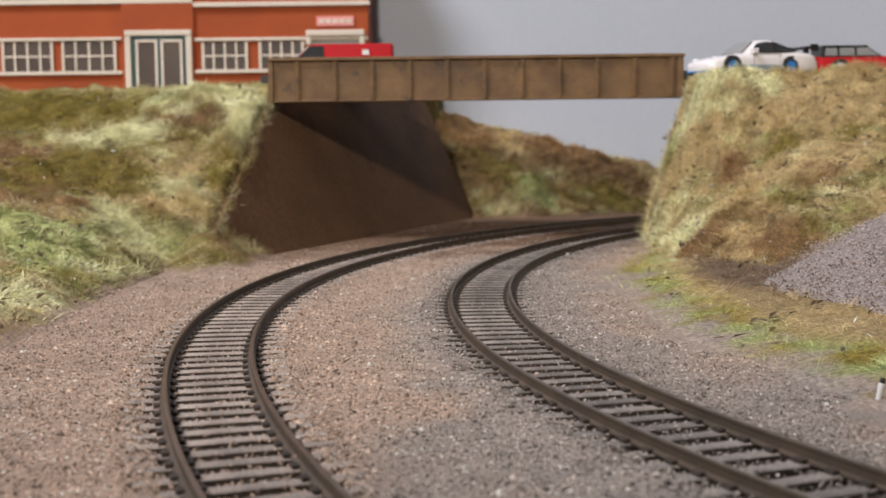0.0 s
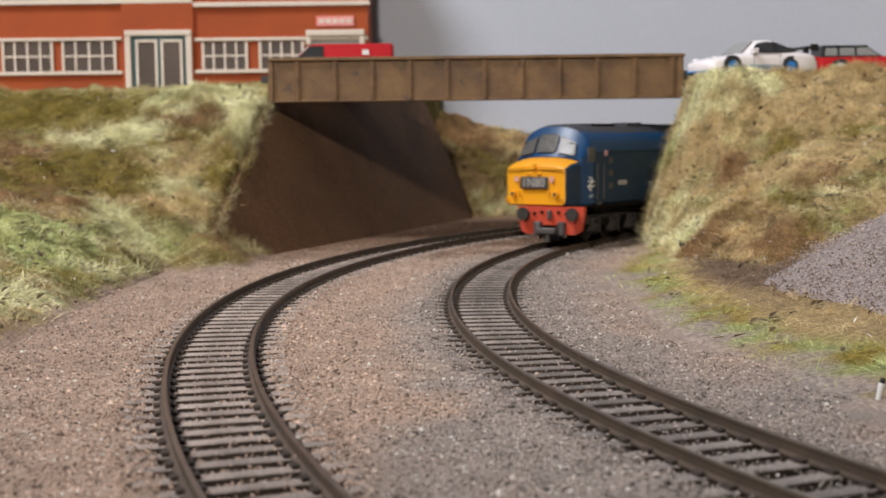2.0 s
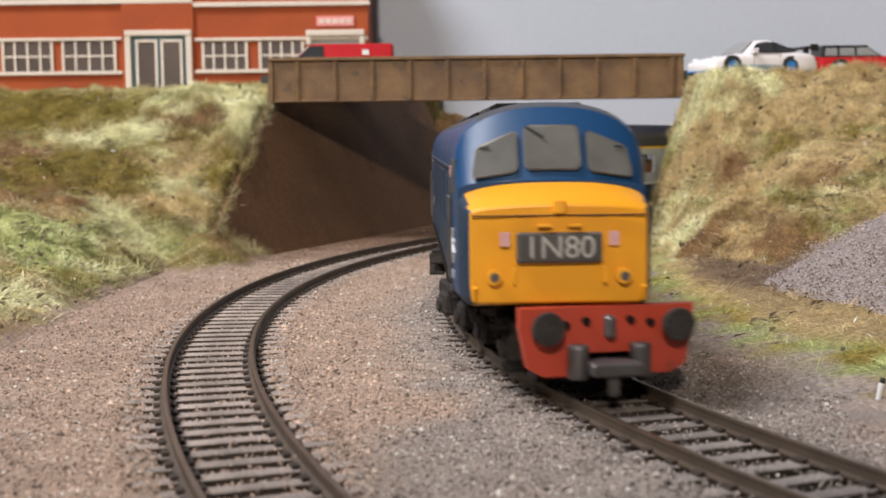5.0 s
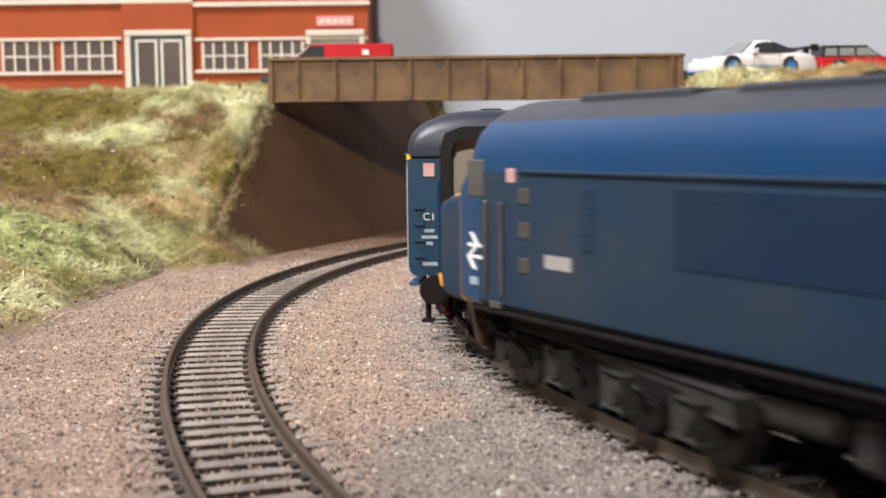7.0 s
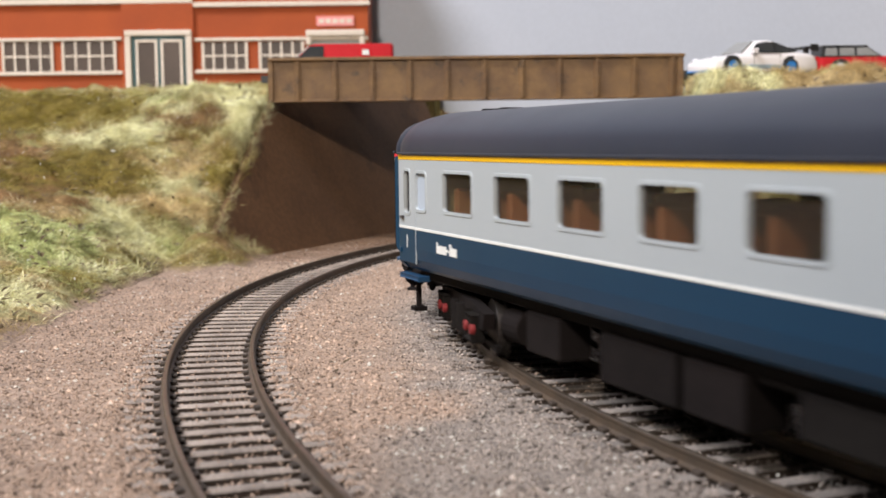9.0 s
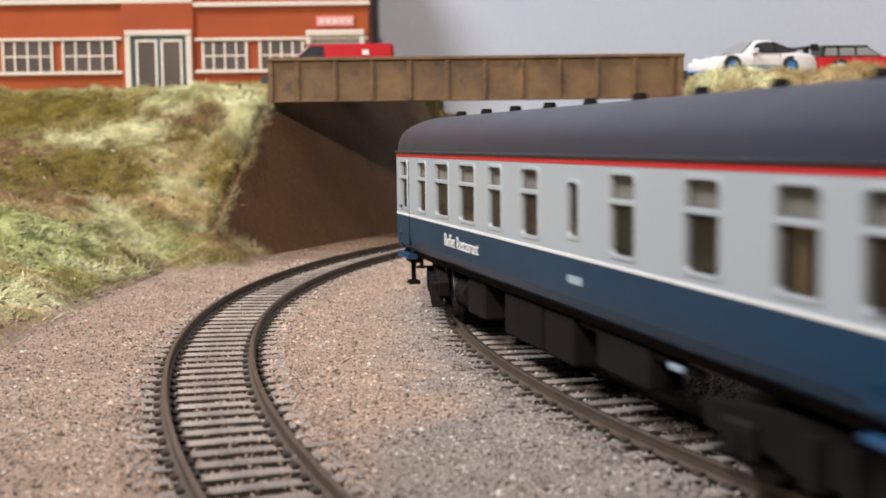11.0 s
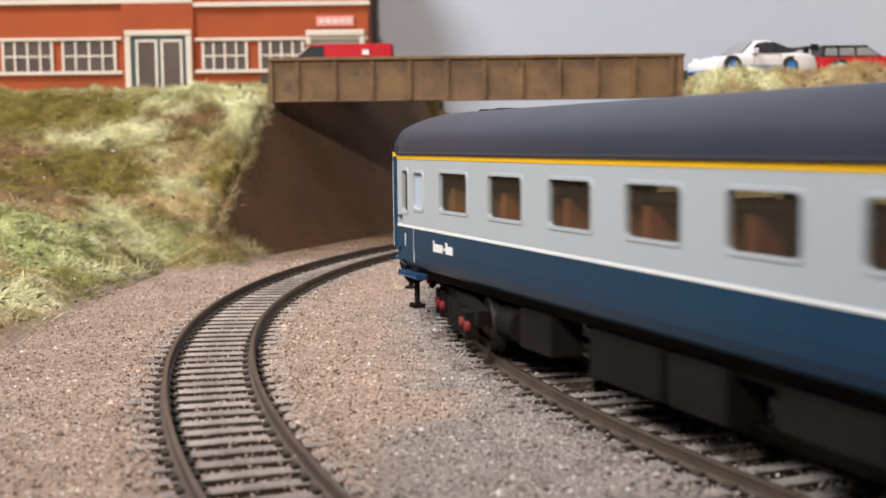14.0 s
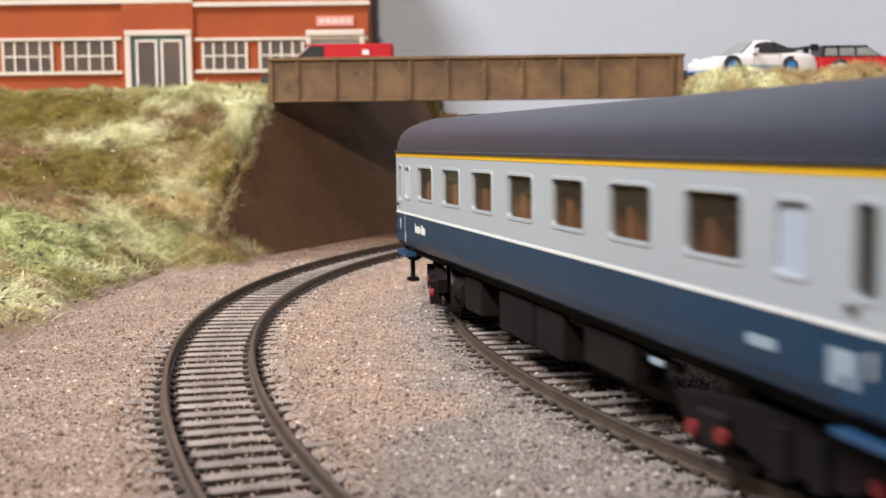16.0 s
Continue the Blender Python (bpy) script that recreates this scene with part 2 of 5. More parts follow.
# kinds of grass: 0 olive, 1 pale, 2 rust, 3 straw, 4 mint; where each grows on the banks (x, y, spread, kind)
LEFT_GROWTH = ((-154, 559, 20, 1), (-138, 569, 16, 1), (-103, 598, 18, 1), (-89, 569, 10, 1), (-128, 606, 14, 1), (-130, 580, 9, 2), (-112, 571, 13, 2), (-165, 493, 32, 2),
               (-190, 548, 26, 2), (-192, 622, 34, 0), (-156, 598, 12, 0), (-138, 526, 18, 0), (-97, 530, 10, 0), (-111, 538, 16, 3), (-124, 507, 16, 3), (-149, 470, 14, 3),
               (-141, 450, 18, 4), (-137, 410, 16, 4), (-109, 491, 12, 4), (-121, 413, 14, 1), (-120, 345, 18, 1), (-106, 336, 14, 3), (-112, 290, 24, 3), (-240, 640, 40, 0),
               (-178, 520, 20, 0), (-120, 480, 16, 1), (-150, 500, 10, 0), (-115, 522, 14, 1), (-132, 492, 13, 1), (-104, 512, 10, 3), (-96, 585, 12, 1))
RIGHT_GROWTH = ((117, 549, 11, 1), (141, 543, 10, 1), (96, 526, 12, 1), (109, 536, 12, 3), (139, 508, 9, 0), (120, 506, 12, 2), (143, 469, 14, 2), (97, 452, 18, 2), (115, 420, 20, 2),
                (127, 450, 9, 0), (175, 535, 22, 3), (166, 505, 12, 0), (150, 525, 14, 3), (125, 480, 14, 3), (160, 480, 14, 3), (200, 520, 30, 3), (104, 438, 10, 3), (124, 424, 10, 0), (100, 480, 12, 1), (90, 470, 10, 1))
FAR_GROWTH = ((20, 835, 30, 2), (45, 840, 25, 3), (75, 838, 25, 2), (110, 838, 25, 2), (80, 798, 14, 0), (140, 825, 14, 2), (150, 840, 25, 3), (60, 792, 10, 4), (30, 800, 20, 0), (115, 805, 18, 0))
# olive, pale, rust, straw, mint
TURF_DYES = np.array([(0.17, 0.125, 0.03), (0.50, 0.47, 0.25), (0.19, 0.11, 0.05), (0.40, 0.29, 0.14), (0.32, 0.34, 0.13)])
BLADE_DYES = np.array([(0.26, 0.21, 0.045), (0.84, 0.82, 0.52), (0.33, 0.20, 0.10), (0.60, 0.46, 0.25), (0.53, 0.60, 0.27)])


def growth(spots, x, y, rng, usual, jitter, dyes, crisp, under):
    """Colours of the growth at points, run into one another."""
    lift = 0.75 * drape(under, x, y)
    u, v = x + lift, y + 0.6 * lift
    score = np.full((5, len(x)), -0.2)
    score[usual] += 0.34
    for cx, cy, r, kind in spots:
        score[kind] += np.exp(-((x - cx) ** 2 + (y - cy) ** 2) / r ** 2)
    for k in range(5):
        score[k] += 0.42 * fast_noise(u, v, 13.0, 70 + k) + 0.38 * fast_noise(u, v, 5.0, 80 + k) + rng.normal(0, jitter, len(x))
    share = np.exp(crisp * (score - score.max(0)))
    rgb = (share / share.sum(0)).T @ dyes
    return rgb * (1 + 0.28 * fast_noise(u, v, 3.0, 91) + 0.15 * fast_noise(u, v, 7.0, 92) + rng.normal(0, jitter * 0.8, len(x)))[:, None]


def pick_left(x, y, rng, dyes, jitter=0.1, crisp=7.0):
    return growth(LEFT_GROWTH, x, y, rng, 0, jitter, dyes, crisp, "embankment_left")


def pick_right(x, y, rng, dyes, jitter=0.1, crisp=6.0):
    return growth(RIGHT_GROWTH, x, y, rng, 3, jitter, dyes, crisp, "embankment_right")


def pick_far(x, y, rng, dyes, jitter=0.1, crisp=7.0):
    return growth(FAR_GROWTH, x, y, rng, 2, jitter, dyes * 1.15, crisp, "embankment_far")


VERGE_EDGE = ([60, 150, 206, 254, 291, 347, 428, 500, 560, 700], [90, 80, 76, 67, 57, 54, 55, 75, 84, 130])


def pick_low(x, y, rng, dyes, jitter=0.1, crisp=7.0):
    a = (x - np.interp(y, *VERGE_EDGE)) + 6 * fast_noise(x, y, 18.0, 41) + 3 * fast_noise(x, y, 6.0, 43)
    lush = fast_noise(x, y, 14.0, 42) + 0.5 * fast_noise(x, y, 5.0, 44) + rng.normal(0, jitter, len(x))
    green = np.clip(0.5 + lush, 0, 1)[:, None] * dyes[4] + np.clip(0.5 - lush, 0, 1)[:, None] * dyes[0] * 1.6
    straw = dyes[3] * (1.05 + 0.2 * fast_noise(x, y, 7.0, 45))[:, None]
    earth = np.array((0.20, 0.135, 0.09)) * (1 + 0.3 * fast_noise(x, y, 4.0, 46))[:, None]
    u = np.clip((a - 17) / 10, 0, 1)[:, None]
    v = np.clip((a - 24) / 8, 0, 1)[:, None] * np.clip((y - 300) / 60, 0.15, 1)[:, None]
    rgb = (green * (1 - u) + straw * u) * (1 - v) + earth * v
    return rgb * (1 + rng.normal(0, jitter, len(x)))[:, None]


def bed_colour(x, y, rng=None, dyes=None):
    """Tan ballast, grey by the inner track and at the near side, rust brown below the bridge with the shade there in
    the colour.
    """
    x, y = np.asarray(x, float), np.asarray(y, float)
    dr = near_line(RIGHT_LINE, x, y)
    wob = fast_noise(x, y, 22.0, 33) + 0.5 * fast_noise(x, y, 8.0, 34)
    near = RIGHT_LINE.rows[RIGHT_LINE.rows[:, 0] < 150]
    beyond = np.clip((x - np.interp(y, near[:, 2], near[:, 1])) / 15, 0, 1) * np.clip((480 - y) / 60, 0, 1) * np.clip((y - 185) / 50, 0, 1)
    grey = np.clip(0.75 * beyond + 1.1 * np.exp(-((dr - 14) / 13) ** 2) + np.clip((236 - y + 22 * wob) / 30, 0, 1) * np.clip((x + 20) / 14, 0, 1) * np.clip((95 - x) / 40, 0, 1) + 0.25 * wob - 0.12, 0, 1)[:, None]
    # brown bed under the bridge, darkened to hold the shade by the wall foot
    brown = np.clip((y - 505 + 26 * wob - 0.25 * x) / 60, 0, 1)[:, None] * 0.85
    dim = np.clip(0.35 + 0.5 * fast_noise(x, y, 30.0, 35) - (x + 70) / 60, 0, 1)[:, None] * 0.35
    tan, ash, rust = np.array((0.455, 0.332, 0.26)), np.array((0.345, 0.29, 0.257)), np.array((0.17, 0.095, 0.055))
    rgb = tan * (1 - grey) + ash * grey
    rgb = rgb * (1 - dim) + np.array((0.30, 0.215, 0.17)) * dim
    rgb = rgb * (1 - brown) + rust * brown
    return rgb * (1 + 0.10 * fast_noise(x, y, 5.0, 36) + 0.06 * fast_noise(x, y, 2.0, 37))[:, None]


def wall_foot(x, y):
    z = 13 * np.exp(-((x + 97) / 13) ** 2 - ((y - 496) / 24) ** 2) + 4 * np.exp(-((x + 84) / 9) ** 2 - ((y - 515) / 26) ** 2) - 4.4
    return np.where(z > -4.0, z, -9)


HEIGHTS = {}


def patch(name, height, x0, x1, y0, y1, step, bumps, material, label, category, seed, pick=None):
    xs, ys = np.arange(x0, x1 + step, step), np.arange(y0, y1 + step, step)
    gx, gy = np.meshgrid(xs, ys)
    z = height(gx, gy)
    lift = sum(a * rough(gx, gy, s, seed + i * 7.3) for i, (s, a) in enumerate(bumps))
    z = np.where(z > -8.5, z + lift * np.clip((z + 4) / 8, 0.15, 1), z)
    me = bpy.data.meshes.new(name)
    w, h = len(xs), len(ys)
    co = np.stack([gx, gy, z], -1).reshape(-1, 3) * MM
    i = (np.arange(h - 1)[:, None] * w + np.arange(w - 1)[None, :]).ravel()
    quads = np.stack([i, i + 1, i + w + 1, i + w], 1)
    keep = (z.ravel()[quads] > -8.5).any(1)
    me.from_pydata(co, [], quads[keep].tolist())
    me.materials.append(material)
    HEIGHTS[name] = (x0, y0, step, z)
    flat_x, flat_y = gx.ravel(), gy.ravel()
    rgb = pick(flat_x, flat_y, np.random.default_rng(int(seed)), TURF_DYES)
    if pick is not bed_colour:
        bare = np.clip((-0.6 - z.ravel() + 1.4 * fast_noise(flat_x, flat_y, 6.0, 38)) / 2.0, 0, 1)[:, None]
        rgb = rgb * (1 - bare) + bed_colour(flat_x, flat_y) * bare
    lay_tint(me, rgb)
    me.polygons.foreach_set("use_smooth", [True] * len(me.polygons))
    return tagged(new(name, me), label, category, kind="structure")


def ground():
    def flat(x, y):
        return np.full(np.shape(x), -3.6)
    patch("ground", flat, -700, 1500, -600, 900, 20, [(60, 0.3)], BED, "tan granular ballast spread over the whole baseboard", "ground", 1.0, bed_colour).location.z = -0.0012

    def bed(x, y):
        d = np.minimum(near_line(LEFT_LINE, x, y), near_line(RIGHT_LINE, x, y))
        return np.where(d < 12.5, -4.3, np.where(d < 19, -2.75, -3.3))
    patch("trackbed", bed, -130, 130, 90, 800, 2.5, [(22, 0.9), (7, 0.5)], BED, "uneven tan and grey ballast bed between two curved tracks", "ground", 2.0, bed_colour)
    patch("embankment_left", bank_left, -460, 0, 60, 875, 1.8, [(38, 4.5), (13, 3.2), (6, 1.9)], TURF, "steep grassy embankment in pale green, olive and rust", "embankment", 3.0, pick_left)
    patch("embankment_right", bank_right, 78, 420, 380, 775, 1.8, [(34, 4.0), (12, 3.2), (6, 2.0)], TURF, "steep bank of dry straw-coloured grass beside the bridge", "embankment", 4.0, pick_right)
    patch("embankment_far", bank_far, -130, 420, 690, 875, 3, [(30, 6.0), (12, 4.0), (6, 1.5)], TURF, "low grassy slope beyond the bridge", "embankment", 5.0, pick_far)
    patch("verge", verge, 50, 420, 60, 560, 2.0, [(30, 1.2), (9, 0.8)], TURF, "low grass verge beside the track", "ground", 6.0, pick_low)
    patch("embankment_foot", wall_foot, -135, -58, 440, 570, 2.6, [(12, 1.5), (6, 0.8)], TURF, "low grassy mound at the foot of the abutment", "embankment", 7.0, pick_left)


def abutment():
    base, way, back = Vector((-63.6, 555, -6)), Vector((0.358, 0.934, 0)), Vector((-0.934, 0.358, 0))
    lean = back * 0.466 + Vector((0, 0, 1))
    ring = []
    for t, z in ((-86, 0), (238, 0), (241, 79), (49, 79), (-60, 15.5), (-86, 0.3)):
        ring.append(base + way * t + lean * z)
    bm = loft([ring, [p + back * 3 for p in ring]])
    tagged(part("abutment", bm, CONCRETE), "plain brown card abutment wall leaning back under the bridge", "wall", kind="structure")


# ---- tracks ----
def rail_section(side):
    # code 100 rail: foot, web and head
    return [(side * 8.65 + a, b) for a, b in ((-1.1, -2.5), (1.1, -2.5), (1.1, -2.2), (0.3, -1.9), (0.3, -0.8), (0.45, -0.6), (0.45, -0.12),
                                             (0.3, 0), (-0.3, 0), (-0.45, -0.12), (-0.45, -0.6), (-0.3, -0.8), (-0.3, -1.9), (-1.1, -2.2))]


def track(line, s0, s1, label, dust):
    thing = empty("railway_track", label=label, category="railway track", group="tracks of the layout")
    for side in (-1, 1):
        rings = []
        for s in np.arange(s0, s1, 6.0):
            x, y, h = line.at(s)
            nx, ny = -math.sin(h), math.cos(h)
            rings.append([(x + nx * a, y + ny * a, b) for a, b in rail_section(side)])
        bm = loft(rings)
        for f in bm.faces:
            c = f.calc_center_median()
            f.material_index = 1 if c.z > -0.15 else 0
        part("rail", bm, [RAIL, RAILHEAD], thing)
    first = None
    for s in np.arange(max(s0, -200) + 3.5, min(s1, 760), 7.0):
        x, y, h = line.at(s)
        at = mm(x, y, 0, 0, 0, math.degrees(h) + random.uniform(-1, 1))
        if first is None:
            bm = box(-1.55, 1.55, -16, 16, -5.4, -2.5, 0.2)
            for side in (-1, 1):
                for k in (-1, 1):
                    box(-1.1, 1.1, side * 8.65 + k * 1.5 - 0.6, side * 8.65 + k * 1.5 + 0.6, -2.5, -1.75, 0.15, bm)
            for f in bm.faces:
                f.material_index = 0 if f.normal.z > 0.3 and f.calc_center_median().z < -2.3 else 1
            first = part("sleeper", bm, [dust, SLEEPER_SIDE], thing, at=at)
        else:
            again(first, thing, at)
    return thing


# ---- bridge ----
def bridge():
    thing = empty("girder_bridge", label="brown weathered plate girder road bridge over both tracks", category="bridge")
    y = 590
    part("web", box(-81.5, 114.5, y, y + 3, 64.5, 84, 0.2), GIRDER, thing)
    part("top_flange", box(-82, 115.5, y - 2.2, y + 5, 83.4, 85, 0.3), GIRDER, thing)
    part("bottom_flange", box(-81, 114.5, y - 1.2, y + 4, 64, 65.2, 0.3), GIRDER, thing)
    for i in range(11):
        x = -68 + 17.75 * i
        bm = box(x - 1.5, x + 1.5, y - 1.0, y, 65.2, 83.4, 0.25)
        box(x - 0.5, x + 0.5, y - 1.9, y - 0.8, 65.2, 83.4, 0.15, bm)
        part("stiffener", bm, GIRDER, thing)
    part("end_post", box(-82, -79.5, y - 1.6, y + 4, 64.5, 83.4, 0.3), GIRDER, thing)
    part("end_post", box(112, 115, y - 1.6, y + 4, 64.5, 83.4, 0.3), GIRDER, thing)
    deck = loft([[(-86, y + 3, z), (118, y + 3, z), (194, y + 112, z), (-40, y + 112, z)] for z in (73.5, 77)])
    part("deck", deck, ASPHALT, thing)
    part("far_kerb", box(-38, 191, y + 109, y + 111.9, 77, 78.2, 0.2), GIRDER, thing)


# ---- loose scatter: stones, grass fibres ----
def stuff(name, verts, faces, rgb, material, label, category):
    me = bpy.data.meshes.new(name)
    me.from_pydata(np.asarray(verts) * MM, [], faces)
    me.materials.append(material)
    if rgb is not None:
        lay_tint(me, np.repeat(rgb, len(verts) // len(rgb), axis=0))
    return tagged(new(name, me), label, category, kind="stuff")


def stones(name, x, y, z, size, rgb, label, category, seed):
    rng = np.random.default_rng(seed)
    n = len(x)
    octa = np.array([(1, 0, 0), (0, 1, 0), (-1, 0, 0), (0, -1, 0), (0, 0, 1), (0, 0, -1)], float)
    tri = np.array([(0, 1, 4), (1, 2, 4), (2, 3, 4), (3, 0, 4), (1, 0, 5), (2, 1, 5), (3, 2, 5), (0, 3, 5)])
    turn = rng.uniform(0, 6.28, n)
    sz = size[:, None, None] * octa[None] * rng.uniform(0.6, 1.25, (n, 6, 1)) * np.array([1, 0.85, 0.7])
    c, s = np.cos(turn)[:, None], np.sin(turn)[:, None]
    vx = sz[:, :, 0] * c - sz[:, :, 1] * s + x[:, None]
    vy = sz[:, :, 0] * s + sz[:, :, 1] * c + y[:, None]
    vz = sz[:, :, 2] + 0.35 * sz[:, :, 0] * rng.uniform(-1, 1, (n, 1)) + z[:, None]
    verts = np.stack([vx, vy, vz], -1).reshape(-1, 3)
    faces = (tri[None] + 6 * np.arange(n)[:, None, None]).reshape(-1, 3)
    stuff(name, verts, faces.tolist(), rgb, GRAINS, label, category)


def fibres(name, x, y, z, length, lean, width, rgb, material, label, category, seed):
    """Thin bent blades, pointed at both ends, leaning together in tufts."""
    rng = np.random.default_rng(seed)
    n = len(x)
    a = 3.4 * fast_noise(x, y, 7.0, seed % 50 + 3) + rng.normal(0, 1.0, n)
    up = np.clip(rng.normal(1 - lean, 0.3, n), 0.05, 1.0)
    flat = np.sqrt(1 - up ** 2 * 0.98)
    d = np.stack([np.cos(a) * flat, np.sin(a) * flat, up], 1)
    w = rng.uniform(0, 3.14, n)
    side = np.stack([np.cos(w), np.sin(w) * 0.4, rng.uniform(-.4, .4, n)], 1) * (width * rng.uniform(0.6, 1.4, n))[:, None]
    p = np.stack([x, y, z - 0.5], 1)
    mid = p + d * (length * 0.5)[:, None]
    tip = p + d * length[:, None] * np.array([1.15, 1.15, 0.72])
    verts = np.stack([p, mid + side, tip, mid - side], 1).reshape(-1, 3)
    faces = (4 * np.arange(n)[:, None] + np.arange(4)[None]).tolist()
    stuff(name, verts, faces, rgb, material, label, category)


def drape(name, x, y):
    """Heights of a patch of ground under the points."""
    x0, y0, step, z = HEIGHTS[name]
    u, v = np.clip((x - x0) / step, 0, z.shape[1] - 1.001), np.clip((y - y0) / step, 0, z.shape[0] - 1.001)
    i, j = u.astype(int), v.astype(int)
    fu, fv = u - i, v - j
    return (z[j, i] * (1 - fu) + z[j, i + 1] * fu) * (1 - fv) + (z[j + 1, i] * (1 - fu) + z[j + 1, i + 1] * fu) * fv


DARK_LEAF = material("dark_brown_leaf_litter", (0.13, 0.095, 0.06), 0.9, island=0.6)
WHITE_FLECK = material("white_nylon_fleck", (0.85, 0.85, 0.8), 0.3)


def grass_on(name, under, x0, x1, y0, y1, n, pick, length, label, seed, lean=0.6, width=0.085, litter=85, least=-2.6):
    rng = np.random.default_rng(seed)
    x, y = rng.uniform(x0, x1, n), rng.uniform(y0, y1, n)
    # tufts: fibres drawn together
    x = x + 2.4 * fast_noise(x, y, 5.0, seed + 1)
    y = y + 2.4 * fast_noise(x, y, 5.0, seed + 2)
    z = drape(under, x, y)
    keep = z > least + 2.2 * rng.uniform(0, 1, n) ** 2 + 0.8 * fast_noise(x, y, 8.0, seed + 4)
    x, y, z = x[keep], y[keep], z[keep]
    fluff = np.clip(fast_noise(x, y, 9.0, seed + 3) + 0.5, 0, 1)
    size = rng.uniform(*length, len(x)) * (0.5 + 0.9 * fluff)
    fibres(name, x, y, z, size, lean, width, pick(x, y, rng, BLADE_DYES, 0.24, 6.0), BLADES, label, "grass", seed)
    m = len(x) // litter
    i = rng.integers(0, len(x), m)
    lx, ly = x[i] + rng.normal(0, 1.2, m), y[i] + rng.normal(0, 1.2, m)
    patchy = fast_noise(lx, ly, 9.0, seed + 5) + 0.5 * fast_noise(lx, ly, 3.5, seed + 6) > 0.38
    lx, ly, lz = lx[patchy], ly[patchy], z[i][patchy]
    fibres("leaf_litter", lx, ly, lz + 1.3, rng.uniform(1.8, 5.0, len(lx)), 0.7, 0.75, None, DARK_LEAF,
           "dark dried leaf flakes caught in the grass", "leaf litter", seed + 9)
    # white blades that stand for glints of light on the grass
    m = len(x) // 230
    i = rng.integers(0, len(x), m)
    fibres("nylon_fleck", x[i], y[i], z[i] + 1.8, rng.uniform(0.8, 2.4, m), 0.6, 0.17, None, WHITE_FLECK,
           "white flecks standing for glints in the grass", "grass", seed + 11)


def plants():
    grass_on("bank_grass", "embankment_left", -300, -60, 180, 720, 360000, pick_left, (2.4, 6.4), "fluffy pale green, olive and rust static grass on the bank", 51)
    grass_on("bank_grass", "embankment_right", 80, 300, 385, 640, 230000, pick_right, (2.2, 5.6), "dry straw and olive static grass on the bank", 52)
    grass_on("edge_grass", "embankment_right", 80, 124, 440, 640, 60000, pick_right, (2.2, 5.4), "straggling straw grass over the steep bank edge", 56, lean=0.5)
    grass_on("edge_grass", "embankment_left", -125, -66, 480, 612, 40000, pick_left, (2.6, 6.0), "straggling pale grass over the edge of the abutment", 57, lean=0.55)
    # dark dried leaves gathered in drifts
    rng = np.random.default_rng(60)
    for under, x0, x1, y0, y1, n, lying in (("embankment_left", -150, -95, 290, 470, 1500, 0.15), ("embankment_left", -190, -85, 470, 600, 1300, 0.35), ("embankment_right", 84, 190, 395, 545, 1500, 0.3)):
        x, y = rng.uniform(x0, x1, n), rng.uniform(y0, y1, n)
        z = drape(under, x, y)
        heap = (fast_noise(x, y, 8.0, 63) + 0.5 * fast_noise(x, y, 3.0, 64) > lying) & (z > -3.5)
        x, y, z = x[heap], y[heap], z[heap]
        fibres("leaf_litter", x, y, z + 1.6, rng.uniform(1.6, 4.4, len(x)), 0.75, 0.55, None, DARK_LEAF, "drifts of dark dried leaf flakes on the grass", "leaf litter", 65)
    rng = np.random.default_rng(58)
    n = 3200
    u = rng.uniform(0, 1, n)
    spread = rng.normal(0, 1.6, n)
    t, h = -60 + 109 * u, 15.5 + 63.5 * u
    x = -63.6 + 0.358 * t - 0.934 * 0.466 * h + 0.9 * spread - 0.8
    y = 555 + 0.934 * t + 0.358 * 0.466 * h - 0.4 * spread - 1.2
    keep = fast_noise(x, y, 6.0, 59) + rng.normal(0, 0.4, n) > -0.35
    x, y, h = x[keep], y[keep], h[keep]
    fibres("edge_grass", x, y, h - 6.5, rng.uniform(2.0, 5.5, len(x)), 0.5, 0.085, pick_left(x - 12, y - 6, rng, BLADE_DYES * 0.8, 0.3, 5.0), BLADES,
           "wisps of grass fringing the slanted abutment edge", "grass", 58)
    grass_on("tuft_grass", "embankment_foot", -135, -58, 440, 570, 14000, pick_left, (2.5, 6.5), "straggling tufts of grass along the wall foot", 55, lean=0.45)
    grass_on("slope_grass", "embankment_far", -20, 220, 760, 872, 45000, pick_far, (3.0, 6.0), "mixed green and rust grass on the far slope", 53, width=0.2)
    grass_on("verge_grass", "verge", 50, 180, 140, 520, 90000, pick_low, (2.0, 5.4), "short green and straw grass along the verge", 54, lean=0.68, width=0.065, litter=45, least=-2.9)


